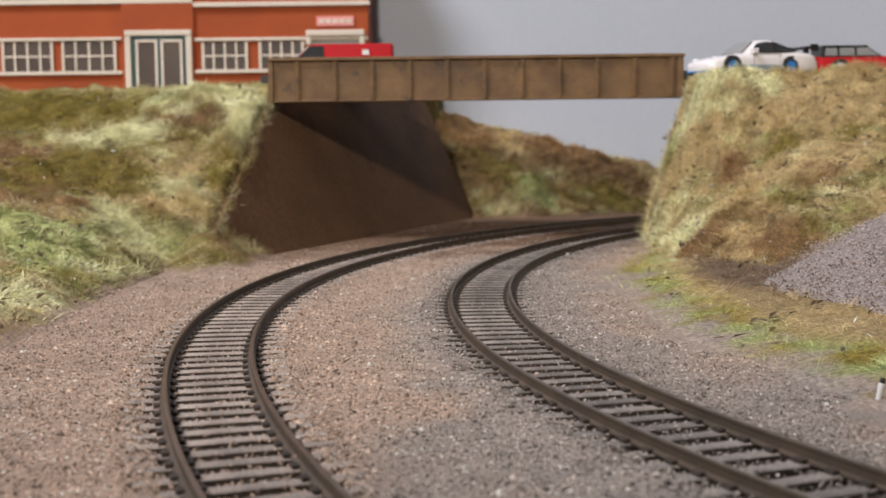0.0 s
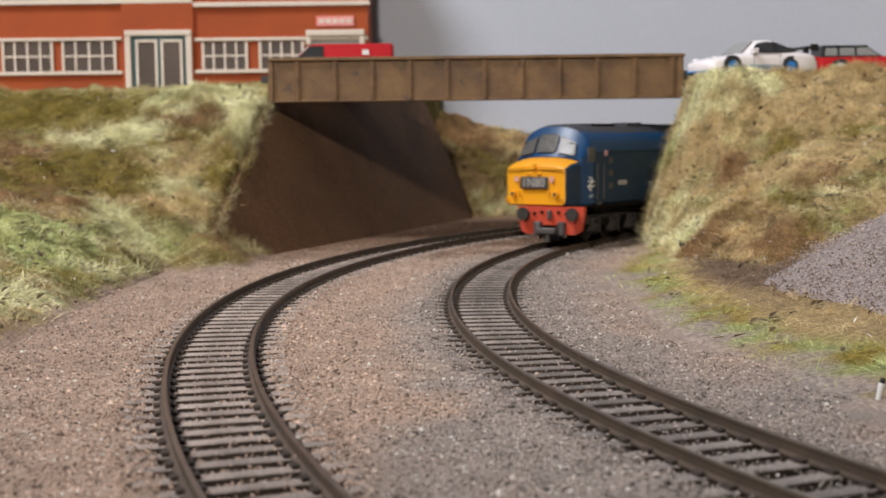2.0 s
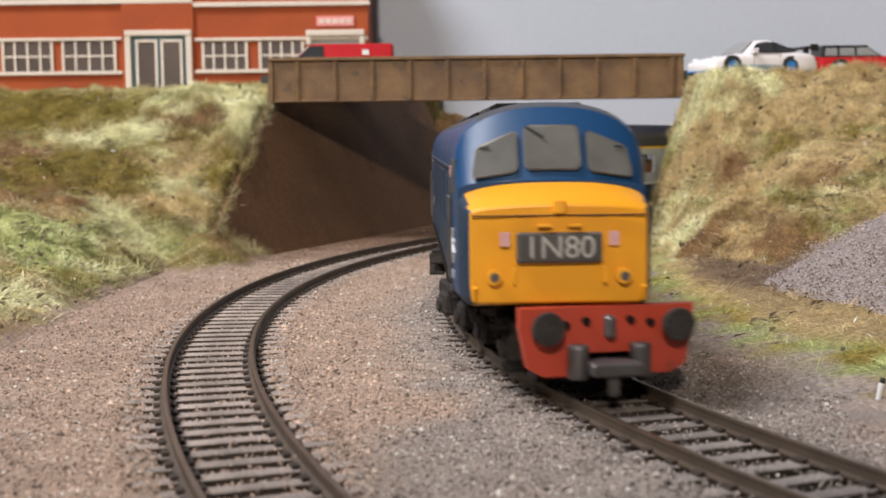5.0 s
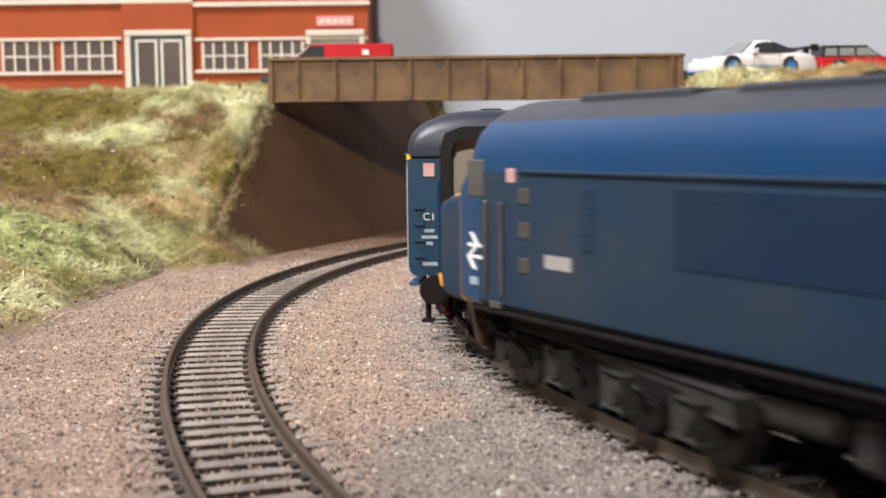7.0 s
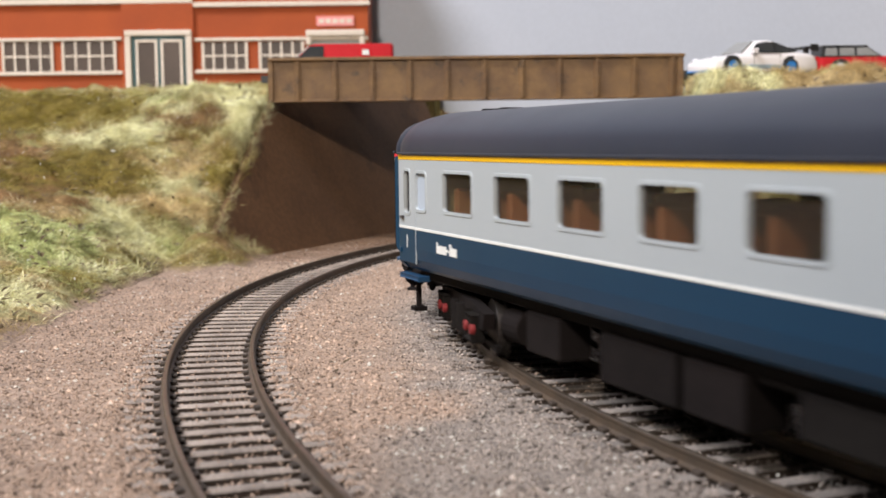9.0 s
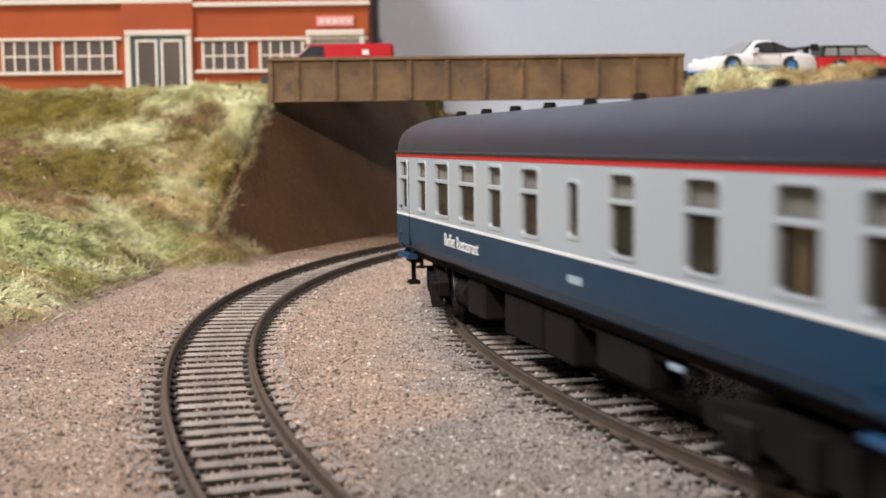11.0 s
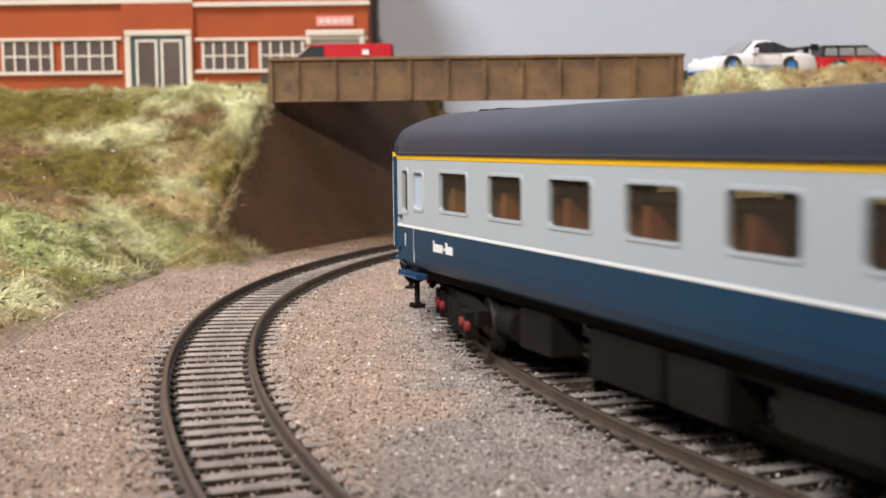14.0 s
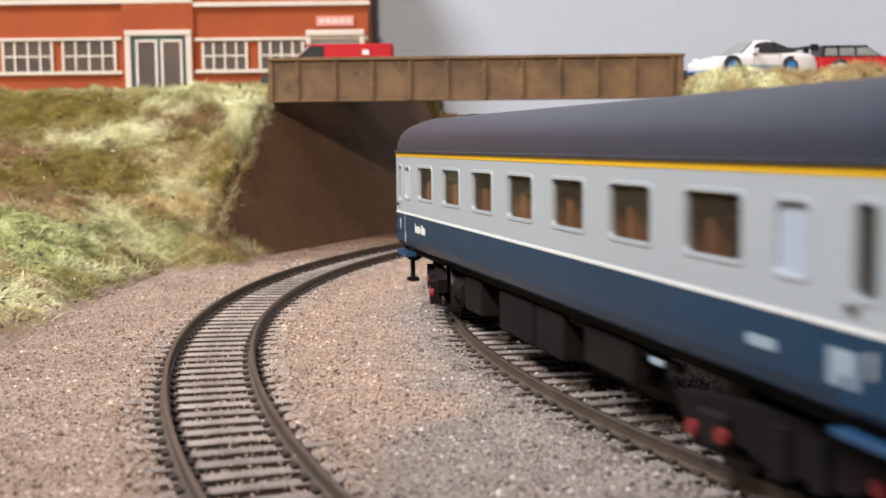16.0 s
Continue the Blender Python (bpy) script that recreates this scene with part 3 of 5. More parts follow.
def ballast():
    rng = np.random.default_rng(7)
    n = 150000
    # denser towards the near end, where each grain can be seen
    y = 125 + 600 * rng.uniform(0, 1, n) ** 1.7
    x = rng.uniform(-1, 1, n) * (58 + 0.18 * y) + 0.02 * y
    dl, dr = near_line(LEFT_LINE, x, y), near_line(RIGHT_LINE, x, y)
    d = np.minimum(dl, dr)
    keep = (x < np.interp(y, *VERGE_EDGE) + 8 * fast_noise(x, y, 9.0, 4)) & (x > -106 + 8 * fast_noise(x, y, 12.0, 3))
    keep &= (d > 11) | (rng.uniform(0, 1, n) < 0.75)
    b = (x + 63.6) * -0.934 + (y - 555) * 0.358
    keep &= b < 0
    x, y, d = x[keep], y[keep], d[keep]
    n = len(x)
    z = np.maximum(drape("trackbed", x, y), -4.8) + rng.uniform(-0.05, 0.2, n)
    lying = rng.uniform(0, 1, n)
    z = np.where(d < 12.5, np.where(lying < 0.12, -2.4, np.where(lying < 0.85, rng.uniform(-3.5, -2.9, n), z)), z)
    z = np.where((d >= 12.5) & (d < 18), np.maximum(z, rng.uniform(-3.0, -2.1, n)), z)
    size = rng.uniform(0.16, 0.46, n) * np.where(rng.uniform(0, 1, n) < 0.04, 1.9, 1.0) * np.where(d < 8, 0.75, 1.0)
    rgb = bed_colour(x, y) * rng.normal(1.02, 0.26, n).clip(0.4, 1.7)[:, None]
    odd = rng.uniform(0, 1, n) + 0.12 * fast_noise(x, y, 4.0, 39)
    rgb[odd < 0.13] *= 0.4
    rgb[odd > 0.985] = (0.70, 0.66, 0.60)
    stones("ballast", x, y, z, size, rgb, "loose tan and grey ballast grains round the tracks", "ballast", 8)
    # a few twigs and clods
    m = 90
    tx, ty = rng.uniform(-95, 60, m), 150 + 450 * rng.uniform(0, 1, m) ** 1.3
    far = (near_line(LEFT_LINE, tx, ty) > 19) & (near_line(RIGHT_LINE, tx, ty) > 19)
    tx, ty = tx[far], ty[far]
    fibres("twig", tx, ty, np.full(len(tx), -2.6), rng.uniform(1.5, 4, len(tx)), 0.9, 0.4, None, DARK_LEAF,
           "small dark twigs lying on the ballast", "twig", 61)


def gravel_heap():
    cx, cy, r, h = 195, 347, 105, 52
    n = 48
    rings = []
    for k in range(14):
        u = k / 13
        ring = []
        for i in range(n):
            a = 2 * math.pi * i / n
            q = r * (1 - u) * (1 + 0.05 * noise.noise(Vector((math.cos(a) * 2, math.sin(a) * 2, u * 3)))) + 0.5
            z = -1.5 + h * (1 - ((1 - u) ** 1.15)) + 0.8 * noise.noise(Vector((q * 0.1, a * 3, 3)))
            ring.append((cx + q * math.cos(a), cy + q * math.sin(a), z))
        rings.append(ring)
    bm = loft(rings)
    heap = part("gravel_heap", bm, GRAVEL, smooth=True)
    tagged(heap, "conical heap of grey-pink gravel on the verge", "gravel heap", kind="stuff")
    rng = np.random.default_rng(17)
    m = 34000
    u, a = rng.uniform(0, 1, m) ** 0.6, rng.uniform(2.0, 5.6, m)
    q = r * u * 1.06 * (1 + 0.03 * rng.normal(0, 1, m))
    z = np.maximum(-1.5 + h * (1 - np.clip(u * 1.06, 0, 1) ** 1.15), 0.4)
    earth = np.clip((u + 0.10 * fast_noise(q, a * 40, 8.0, 3) + rng.normal(0, 0.06, m) - 0.74) / 0.14, 0, 1)[:, None]
    rgb = np.array((0.43, 0.36, 0.34)) * (1 - earth) + np.array((0.20, 0.14, 0.105)) * earth
    rgb = rgb * rng.normal(1.0, 0.16, m).clip(0.5, 1.5)[:, None]
    rgb[rng.uniform(0, 1, m) < 0.09] *= 0.42
    stones("loose_gravel", cx + q * np.cos(a), cy + q * np.sin(a), z + 0.1, rng.uniform(0.22, 0.5, m), rgb, "fine loose gravel covering the heap", "gravel", 18)


GRAVEL = material("grey_pink_gravel", (0.40, 0.335, 0.315), 0.95, second=(0.35, 0.29, 0.275), scale=30, grain=0.5, bump=0.9, bump_scale=1300)


# ---- building on the bank ----
BRICK = material("orange_brick_card", (0.40, 0.072, 0.010), 0.75, second=(0.33, 0.057, 0.009), scale=20, grain=0.1, bump=0.15, bump_scale=900)
CREAM = material("cream_trim", (0.72, 0.63, 0.55), 0.6, second=(0.66, 0.57, 0.49), scale=40, grain=0.05)
TEAL = material("dark_teal_paint", (0.02, 0.07, 0.08), 0.5, second=(0.03, 0.09, 0.1), scale=60)
DARK_GLASS = material("brown_window_glass", (0.05, 0.034, 0.028), 0.5, second=(0.09, 0.062, 0.05), scale=22)
PINK_SIGN = material("pink_sign_board", (0.72, 0.22, 0.22), 0.6, second=(0.78, 0.32, 0.30), scale=60)
GREY_SHUTTER = material("grey_shutter", (0.30, 0.28, 0.27), 0.6, second=(0.25, 0.235, 0.225), scale=60)


def building():
    thing = empty("factory_building", label="orange brick two-storey factory with cream bands and small-paned windows", category="building")
    y = 810
    part("wall", box(-420, -47, y, y + 48, 76, 210), BRICK, thing)
    part("wall_pier", box(-206.5, -160, y - 2.5, y - 0.01, 76, 209), BRICK, thing)
    for x0, x1 in ((-420, -207), (-160, -47)):
        top = -3 if x0 < -300 else -4.2
        part("string_course", box(x0, x1, y - 2.2, y, 114 + top + 1.5, 114 + top + 3.6, 0.3), CREAM, thing)
        part("sill_course", box(x0, x1, y - 2.4, y, 90.6, 93.0, 0.3), CREAM, thing)
    part("cornice", box(-420, -160.1, y - 2.8, y, 135.8, 139.0, 0.3), CREAM, thing)
    part("cornice", box(-160, -45.5, y - 2.8, y, 133.2, 136.2, 0.3), CREAM, thing)

    def window(x0, x1, z0, z1, cols, rows):
        w = part("window", box(x0, x1, y - 0.8, y - 0.01, z0, z1), DARK_GLASS, thing)
        part("window_frame", box(x0 - 0.3, x0 + 1.6, y - 1.6, y - 0.8, z0, z1, 0.15), CREAM, w)
        part("window_frame", box(x1 - 1.6, x1 + 0.3, y - 1.6, y - 0.8, z0, z1, 0.15), CREAM, w)
        for i in range(1, cols):
            x = x0 + (x1 - x0) * i / cols
            part("glazing_bar", box(x - 0.65, x + 0.65, y - 1.4, y - 0.8, z0, z1), CREAM, w)
        for i in range(1, rows):
            z = z0 + (z1 - z0) * i / rows
            part("glazing_bar", box(x0 + 1.6, x1 - 1.6, y - 1.3, y - 0.8, z - 0.6, z + 0.6), CREAM, w)

    for x0, x1 in ((-330, -291), (-285, -252), (-246, -211), (-155, -125.5), (-118, -89)):
        window(x0, x1, 93.2, 112.2 if x0 < -200 else 110.6, 4, 2)
    for x0, x1 in ((-330, -291), (-285, -252), (-246, -211), (-155, -125.5), (-118, -89)):
        window(x0, x1, 139.5, 158, 4, 2)
    part("door_surround", box(-204.5, -200.5, y - 4.6, y, 76, 114.9, 0.4), CREAM, thing)
    part("door_surround", box(-165, -161, y - 4.6, y, 76, 114.9, 0.4), CREAM, thing)
    part("door_lintel", box(-204.5, -161, y - 5.0, y, 115.0, 118.6, 0.4), CREAM, thing)
    part("door_recess", box(-200.4, -165.1, y - 2.9, y - 2.6, 76, 114.9), TEAL, thing)
    for x0 in (-197.5, -181.3):
        d = part("door", box(x0, x0 + 14.2, y - 3.8, y - 2.95, 76, 112.6), DARK_GLASS, thing)
        for b in ((x0, x0 + 1.8, 76, 112.6), (x0 + 12.4, x0 + 14.2, 76, 112.6), (x0 + 1.9, x0 + 12.3, 110.8, 112.6)):
            part("door_frame", box(b[0], b[1], y - 4.4, y - 3.82, b[2], b[3], 0.15), CREAM, d)
    part("door_post", box(-183.2, -181.5, y - 4.3, y - 2.95, 76, 114.5), TEAL, thing)
    part("canopy", box(-87.2, -49.1, y - 4, y, 113.6, 117.6, 0.6), CREAM, thing)
    part("canopy_bracket", box(-87.2, -83.8, y - 3.6, y, 108, 113.5, 0.5), CREAM, thing)
    part("canopy_bracket", box(-52.5, -49.1, y - 3.6, y, 108, 113.5, 0.5), CREAM, thing)
    part("shutter", box(-83.7, -52.6, y - 1.2, y - 0.01, 84, 113.5), GREY_SHUTTER, thing)
    sign = part("sign_board", box(-80.4, -56, y - 1.4, y - 0.01, 120.2, 126.6, 0.2), PINK_SIGN, thing, "pink sign board with unreadable pale writing")
    for i in range(5):
        part("writing", box(-78.8 + 4.5 * i, -75.4 + 4.5 * i, y - 1.6, y - 1.41, 122, 124.8), CREAM, sign)


# ---- road vehicles ----
RED_PAINT = material("red_gloss_paint", (0.50, 0.010, 0.018), 0.65, second=(0.44, 0.008, 0.014), scale=60, shine=0.25)
WHITE_PAINT = material("white_gloss_paint", (0.87, 0.83, 0.86), 0.25, second=(0.83, 0.79, 0.82), scale=60, coat=0.5)
BLACK_TRIM = material("black_trim", (0.012, 0.012, 0.014), 0.45, second=(0.02, 0.02, 0.02), scale=90)
BLUE_TRIM = material("blue_trim", (0.03, 0.22, 0.55), 0.4, second=(0.03, 0.18, 0.5), scale=60)
TYRE = material("tyre_rubber", (0.02, 0.02, 0.02), 0.8, second=(0.03, 0.03, 0.03), scale=200)
CAR_GLASS = material("smoked_car_glass", (0.03, 0.032, 0.035), 0.08, second=(0.05, 0.05, 0.05), scale=40)
PALE_GLASS = material("pale_car_glass", (0.30, 0.30, 0.30), 0.35, second=(0.20, 0.20, 0.20), scale=40)
LAMP_GLASS = material("clear_lamp_glass", (0.75, 0.75, 0.78), 0.1, second=(0.6, 0.6, 0.65), scale=150)
LAMP_RED = material("red_lamp_glass", (0.6, 0.02, 0.02), 0.15, second=(0.5, 0.02, 0.02), scale=150)


def car_wheel(thing, y, x, r, rim):
    s = 1 if x > 0 else -1
    w = part("wheel", tube((x - s * 2.6, y, r), (x, y, r), r, n=24, bevel=0.4), TYRE, thing)
    part("rim", tube((x - s * 0.6, y, r), (x + s * 0.15, y, r), r * 0.68, n=20), rim, w)
    bm = None
    for k in range(5):
        a = 2 * math.pi * k / 5
        bm = tube((x + s * 0.2, y, r), (x + s * 0.2, y + math.cos(a) * r * 0.62, r + math.sin(a) * r * 0.62), r * 0.09, n=6, bm=bm)
    part("spoke", bm, rim, w)


def body_loft(stations):
    """stations: (y, half width, sill z, shoulder z, roof z, roof half width)."""
    rings = []
    for y, w, z0, z1, z2, wr in stations:
        right = [(w * 0.9, z0), (w, z0 + 0.8), (w * 1.01, (z0 + z1) / 2), (w * 0.97, z1 - 0.3), (w * 0.92, z1), (wr, z2 - 0.35), (wr * 0.8, z2), (0, z2 + 0.15)]
        rings.append([(a, y, b) for a, b in right] + [(-a, y, b) for a, b in right[-2::-1]])
    return loft(rings)


def sports_car(at):
    thing = empty("sports_car", at, label="white rear-winged sports coupe with blue wheels and side stripe", category="car")
    st = [(29.2, 8.0, 2.6, 5.0, 5.3, 5), (28.0, 10.4, 1.8, 6.2, 6.6, 7), (24, 11.4, 1.7, 7.6, 8.0, 8), (17, 11.9, 1.7, 8.6, 9.2, 8.2), (11.5, 11.9, 1.7, 9.2, 10.0, 8.2),
          (4.0, 11.9, 1.7, 9.8, 15.4, 7.4), (0.0, 11.9, 1.7, 9.8, 16.2, 7.4), (-6.0, 12.0, 1.7, 10.0, 16.0, 7.3), (-13, 12.2, 1.7, 10.2, 13.6, 7.3), (-20, 12.3, 1.8, 10.2, 11.2, 7.6),
          (-25.5, 11.6, 2.0, 9.4, 10.0, 8), (-28.2, 10.2, 3.0, 7.6, 8.0, 7)]
    bm = body_loft(st)
    bmesh.ops.subdivide_edges(bm, edges=bm.edges[:], cuts=1, smooth=0.6, use_grid_fill=True)
    part("body", bm, WHITE_PAINT, thing, smooth=True)
    for s in (-1, 1):
        bm = loft([[(s * x, yy, z) for yy, x, z in ((8.0, 11.3, 10.2), (3.4, 8.2, 14.6), (-1, 8.0, 15.4), (-7, 8.0, 15.1), (-13.5, 8.6, 12.8), (-17, 10.6, 11.0), (-6, 11.5, 10.5))],
                   [(s * (x + 0.5), yy, z) for yy, x, z in ((8.0, 11.3, 10.2), (3.4, 8.2, 14.6), (-1, 8.0, 15.4), (-7, 8.0, 15.1), (-13.5, 8.6, 12.8), (-17, 10.6, 11.0), (-6, 11.5, 10.5))]])
        part("side_window", bm, CAR_GLASS, thing)
        part("side_stripe", box(s * 11.9, s * 12.35, -14, 22, 3.2, 4.6, 0.1), BLUE_TRIM, thing)
        part("door_seam", box(s * 11.75, s * 12.15, 6.6, 6.9, 4.8, 9.6), GREY_SHUTTER, thing)
        part("door_seam", box(s * 11.8, s * 12.2, -7.2, -6.9, 4.8, 9.6), GREY_SHUTTER, thing)
        part("window_pillar", loft([[(s * x, yy, z) for yy, x, z in ((-5.2, 11.75, 10.4), (-4.2, 11.75, 10.4), (-4.6, 8.6, 15.5), (-5.4, 8.6, 15.5))], [(s * (x + 0.3), yy, z) for yy, x, z in ((-5.2, 11.75, 10.4), (-4.2, 11.75, 10.4), (-4.6, 8.6, 15.5), (-5.4, 8.6, 15.5))]]), BLACK_TRIM, thing)
        part("side_lettering", box(s * 11.95, s * 12.4, -6, 6, 3.0, 4.8), DECAL_DIM, thing)
        part("door_mirror", box(s * 11.5, s * 13.6, 6.0, 8.0, 10.0, 11.6, 0.4), WHITE_PAINT, thing)
        part("headlight", tube((s * 8.2, 24.5, 7.0), (s * 8.5, 26.8, 6.4), 1.7, 1.3), LAMP_GLASS, thing)
        part("tail_light", box(s * 7, s * 11.2, -28, -25.4, 7.0, 8.4, 0.4), LAMP_RED, thing)
        part("wing_strut", box(s * 6, s * 6.8, -26, -23.5, 9.4, 13.0, 0.2), BLACK_TRIM, thing)
        for y in (18.0, -12.6):
            part("wheel_arch", tube((s * 9.0, y, 4.2), (s * 12.45, y, 4.2), 4.6, n=28), BLACK_TRIM, thing)
            car_wheel(thing, y, s * 12.9, 3.9, BLUE_TRIM)
    part("windscreen", loft([[(-8.6, 11.2, 10.2), (8.6, 11.2, 10.2), (6.8, 4.2, 15.3), (-6.8, 4.2, 15.3)], [(-8.6, 11.7, 10.6), (8.6, 11.7, 10.6), (6.8, 4.7, 15.7), (-6.8, 4.7, 15.7)]]), PALE_GLASS, thing)
    part("rear_wing", box(-10, 10, -28.5, -24.6, 12.8, 13.9, 0.4), BLACK_TRIM, thing)
    part("wing_end", box(-10.7, -10.0, -28.8, -24.4, 11.4, 14.6, 0.2), BLACK_TRIM, thing)
    part("wing_end", box(10.0, 10.7, -28.8, -24.4, 11.4, 14.6, 0.2), BLACK_TRIM, thing)
    part("front_lip", box(-9.5, 9.5, 27, 29.5, 1.4, 2.4, 0.3), BLUE_TRIM, thing)


def hatchback(at):
    thing = empty("hatchback_car", at, label="red off-road estate car with a black roof", category="car")
    part("body", body_loft([(30, 9, 4, 8.6, 9.0, 8), (28.5, 11, 3, 9.8, 10.2, 9), (16, 11.6, 2.6, 10.4, 11.0, 9), (11, 11.6, 2.6, 10.6, 11.2, 9.5), (-27, 11.6, 2.6, 10.6, 11.2, 10), (-29, 10.8, 3.5, 10.2, 10.8, 9)]), RED_PAINT, thing, smooth=False)
    part("cabin", loft([[(-10.6, 4, 10.8), (10.6, 4, 10.8), (10.6, -28, 10.8), (-10.6, -28, 10.8)], [(-9.2, -3.4, 16.0), (9.2, -3.4, 16.0), (9.2, -26.5, 16.0), (-9.2, -26.5, 16.0)]]), BLACK_TRIM, thing)
    part("roof", box(-9.3, 9.3, -27, -3.2, 15.9, 16.8, 0.4), BLACK_TRIM, thing)
    for s in (-1, 1):
        for y0, y1, y2, y3 in ((-25.8, -19.4, -25.0, -19.4), (-18, -10.6, -18, -10.6), (-9.2, 2.0, -9.2, -3.6)):
            bm = loft([[(s * 10.35, y0, 11.5), (s * 10.35, y1, 11.5), (s * 9.45, y3, 15.4), (s * 9.45, y2, 15.4)], [(s * 10.75, y0, 11.5), (s * 10.75, y1, 11.5), (s * 9.85, y3, 15.4), (s * 9.85, y2, 15.4)]])
            part("side_window", bm, PALE_GLASS, thing)
        for y in (19, -18):
            part("wheel_arch", tube((s * 9, y, 4.4), (s * 11.9, y, 4.4), 5.4, n=24), BLACK_TRIM, thing)
            car_wheel(thing, y, s * 12.2, 4.6, LAMP_GLASS)
        part("tail_light", box(s * 8.5, s * 10.9, -29.6, -28.4, 7, 10, 0.3), LAMP_RED, thing)
        part("headlight", box(s * 6.5, s * 9.6, 29.3, 30.4, 6.4, 8.6, 0.3), LAMP_GLASS, thing)


def van(at):
    thing = empty("delivery_van", at, label="red panel delivery van with a small white panel", category="van")
    part("body", body_loft([(34.6, 8, 4, 8.5, 9.0, 8), (33.5, 10.6, 2.4, 10.0, 10.6, 8.6), (26.5, 11, 2.2, 11.2, 12.6, 9), (18.5, 11, 2.2, 12.0, 20.2, 8.8), (16, 11, 2.2, 12, 20.8, 9), (-25, 11, 2.2, 12, 20.8, 9.4), (-26, 10.4, 3, 12, 20.2, 9)]), RED_PAINT, thing)
    part("windscreen", loft([[(-8.8, 26.4, 13.0), (8.8, 26.4, 13.0), (8.0, 19.0, 19.6), (-8.0, 19.0, 19.6)], [(-8.8, 26.9, 13.3), (8.8, 26.9, 13.3), (8.0, 19.5, 19.9), (-8.0, 19.5, 19.9)]]), PALE_GLASS, thing)
    for s in (-1, 1):
        ring = [(24.8, 10.9, 13.2), (18.6, 9.3, 19.4), (11.0, 9.3, 19.6), (11.0, 10.9, 13.2)]
        part("side_window", loft([[(s * (x - 0.3), y, z) for y, x, z in ring], [(s * (x + 0.15), y, z) for y, x, z in ring]]), CAR_GLASS, thing)
        part("side_panel", box(s * 9.9, s * 10.35, -13.4, -9.8, 14.6, 17.4, 0.1), DECAL, thing)
        for y in (23, -17):
            car_wheel(thing, y, s * 11.2, 4.0, LAMP_GLASS)


# ---- train ----
RAIL_BLUE = material("weathered_rail_blue", (0.011, 0.035, 0.075), 0.55, second=(0.019, 0.038, 0.066), scale=26, spots=(0.030, 0.043, 0.064), spot_scale=35, spot_amount=0.54, grain=0.05, shine=0.3)
# Brighter shoulder blue: the light falling from overhead is put into the colour.
SHOULDER_BLUE = material("clean_rail_blue", (0.006, 0.050, 0.150), 0.36, second=(0.010, 0.05, 0.135), scale=26, grain=0.05)
ROOF_BLUE = material("sooty_blue_roof", (0.035, 0.042, 0.06), 0.5, second=(0.05, 0.05, 0.055), scale=22, spots=(0.02, 0.03, 0.05), spot_scale=30, spot_amount=0.62, grain=0.06)
GRILLE_BLUE = material("dark_blue_grille", (0.006, 0.024, 0.062), 0.55, second=(0.010, 0.027, 0.055), scale=26, shine=0.3)
COACH_BLUE = material("coach_blue", (0.004, 0.038, 0.085), 0.4, second=(0.005, 0.035, 0.078), scale=18, grain=0.03, shine=0.35)
COACH_GREY = material("coach_pearl_grey", (0.41, 0.445, 0.475), 0.42, second=(0.385, 0.42, 0.45), scale=18, grain=0.02)
ROOF_GREY = material("dark_grey_coach_roof", (0.021, 0.026, 0.042), 0.4, second=(0.028, 0.032, 0.048), scale=16, grain=0.06)
YELLOW = material("warning_yellow", (0.80, 0.36, 0.012), 0.42, second=(0.76, 0.32, 0.012), scale=30, spots=(0.55, 0.25, 0.03), spot_scale=50, spot_amount=0.68)
STRIPE_YELLOW = material("first_class_yellow", (0.82, 0.48, 0.005), 0.4, second=(0.8, 0.45, 0.005), scale=30)
STRIPE_RED = material("catering_red", (0.62, 0.02, 0.03), 0.4, second=(0.58, 0.02, 0.03), scale=30)
BEAM_RED = material("buffer_beam_red", (0.50, 0.055, 0.025), 0.5, second=(0.42, 0.05, 0.025), scale=60, spots=(0.18, 0.05, 0.03), spot_scale=120, spot_amount=0.6)
UNDER = material("sooty_underframe", (0.011, 0.009, 0.009), 0.8, second=(0.015, 0.013, 0.012), scale=90, grain=0.2, shine=0.1)
UNDER_BROWN = material("brown_dusted_underframe", (0.016, 0.012, 0.012), 0.85, second=(0.010, 0.008, 0.008), scale=70, grain=0.2, shine=0.12)
STEEL = material("grey_steel", (0.16, 0.15, 0.15), 0.45, metal=0.6, second=(0.10, 0.09, 0.09), scale=120)
WHEEL = material("wheel_steel", (0.05, 0.045, 0.042), 0.5, metal=0.8, second=(0.06, 0.05, 0.05), scale=120)
DECAL = material("white_transfer", (0.75, 0.75, 0.73), 0.5, second=(0.7, 0.7, 0.69), scale=80)
DECAL_DIM = material("pale_blue_transfer", (0.32, 0.40, 0.47), 0.5, second=(0.28, 0.36, 0.43), scale=80)
DECAL_PINK = material("pink_transfer", (0.55, 0.27, 0.28), 0.5, second=(0.58, 0.38, 0.38), scale=200)
BLACK_PANEL = material("headcode_black", (0.055, 0.05, 0.045), 0.35, second=(0.08, 0.075, 0.07), scale=120)
CORRIDOR_CREAM = material("corridor_door_cream", (0.25, 0.228, 0.19), 0.5, second=(0.22, 0.20, 0.168), scale=40)
GANGWAY_BLACK = material("gangway_rubber", (0.010, 0.009, 0.010), 0.7, second=(0.014, 0.013, 0.014), scale=80, shine=0.15)
SEAT_ORANGE = material("orange_seat", (0.33, 0.11, 0.03), 0.7, second=(0.24, 0.085, 0.025), scale=60)
SEAT_DARK = material("maroon_seat", (0.10, 0.025, 0.03), 0.7, second=(0.07, 0.02, 0.025), scale=60)
INTERIOR = material("brown_interior", (0.36, 0.23, 0.10), 0.7, second=(0.28, 0.18, 0.085), scale=30)
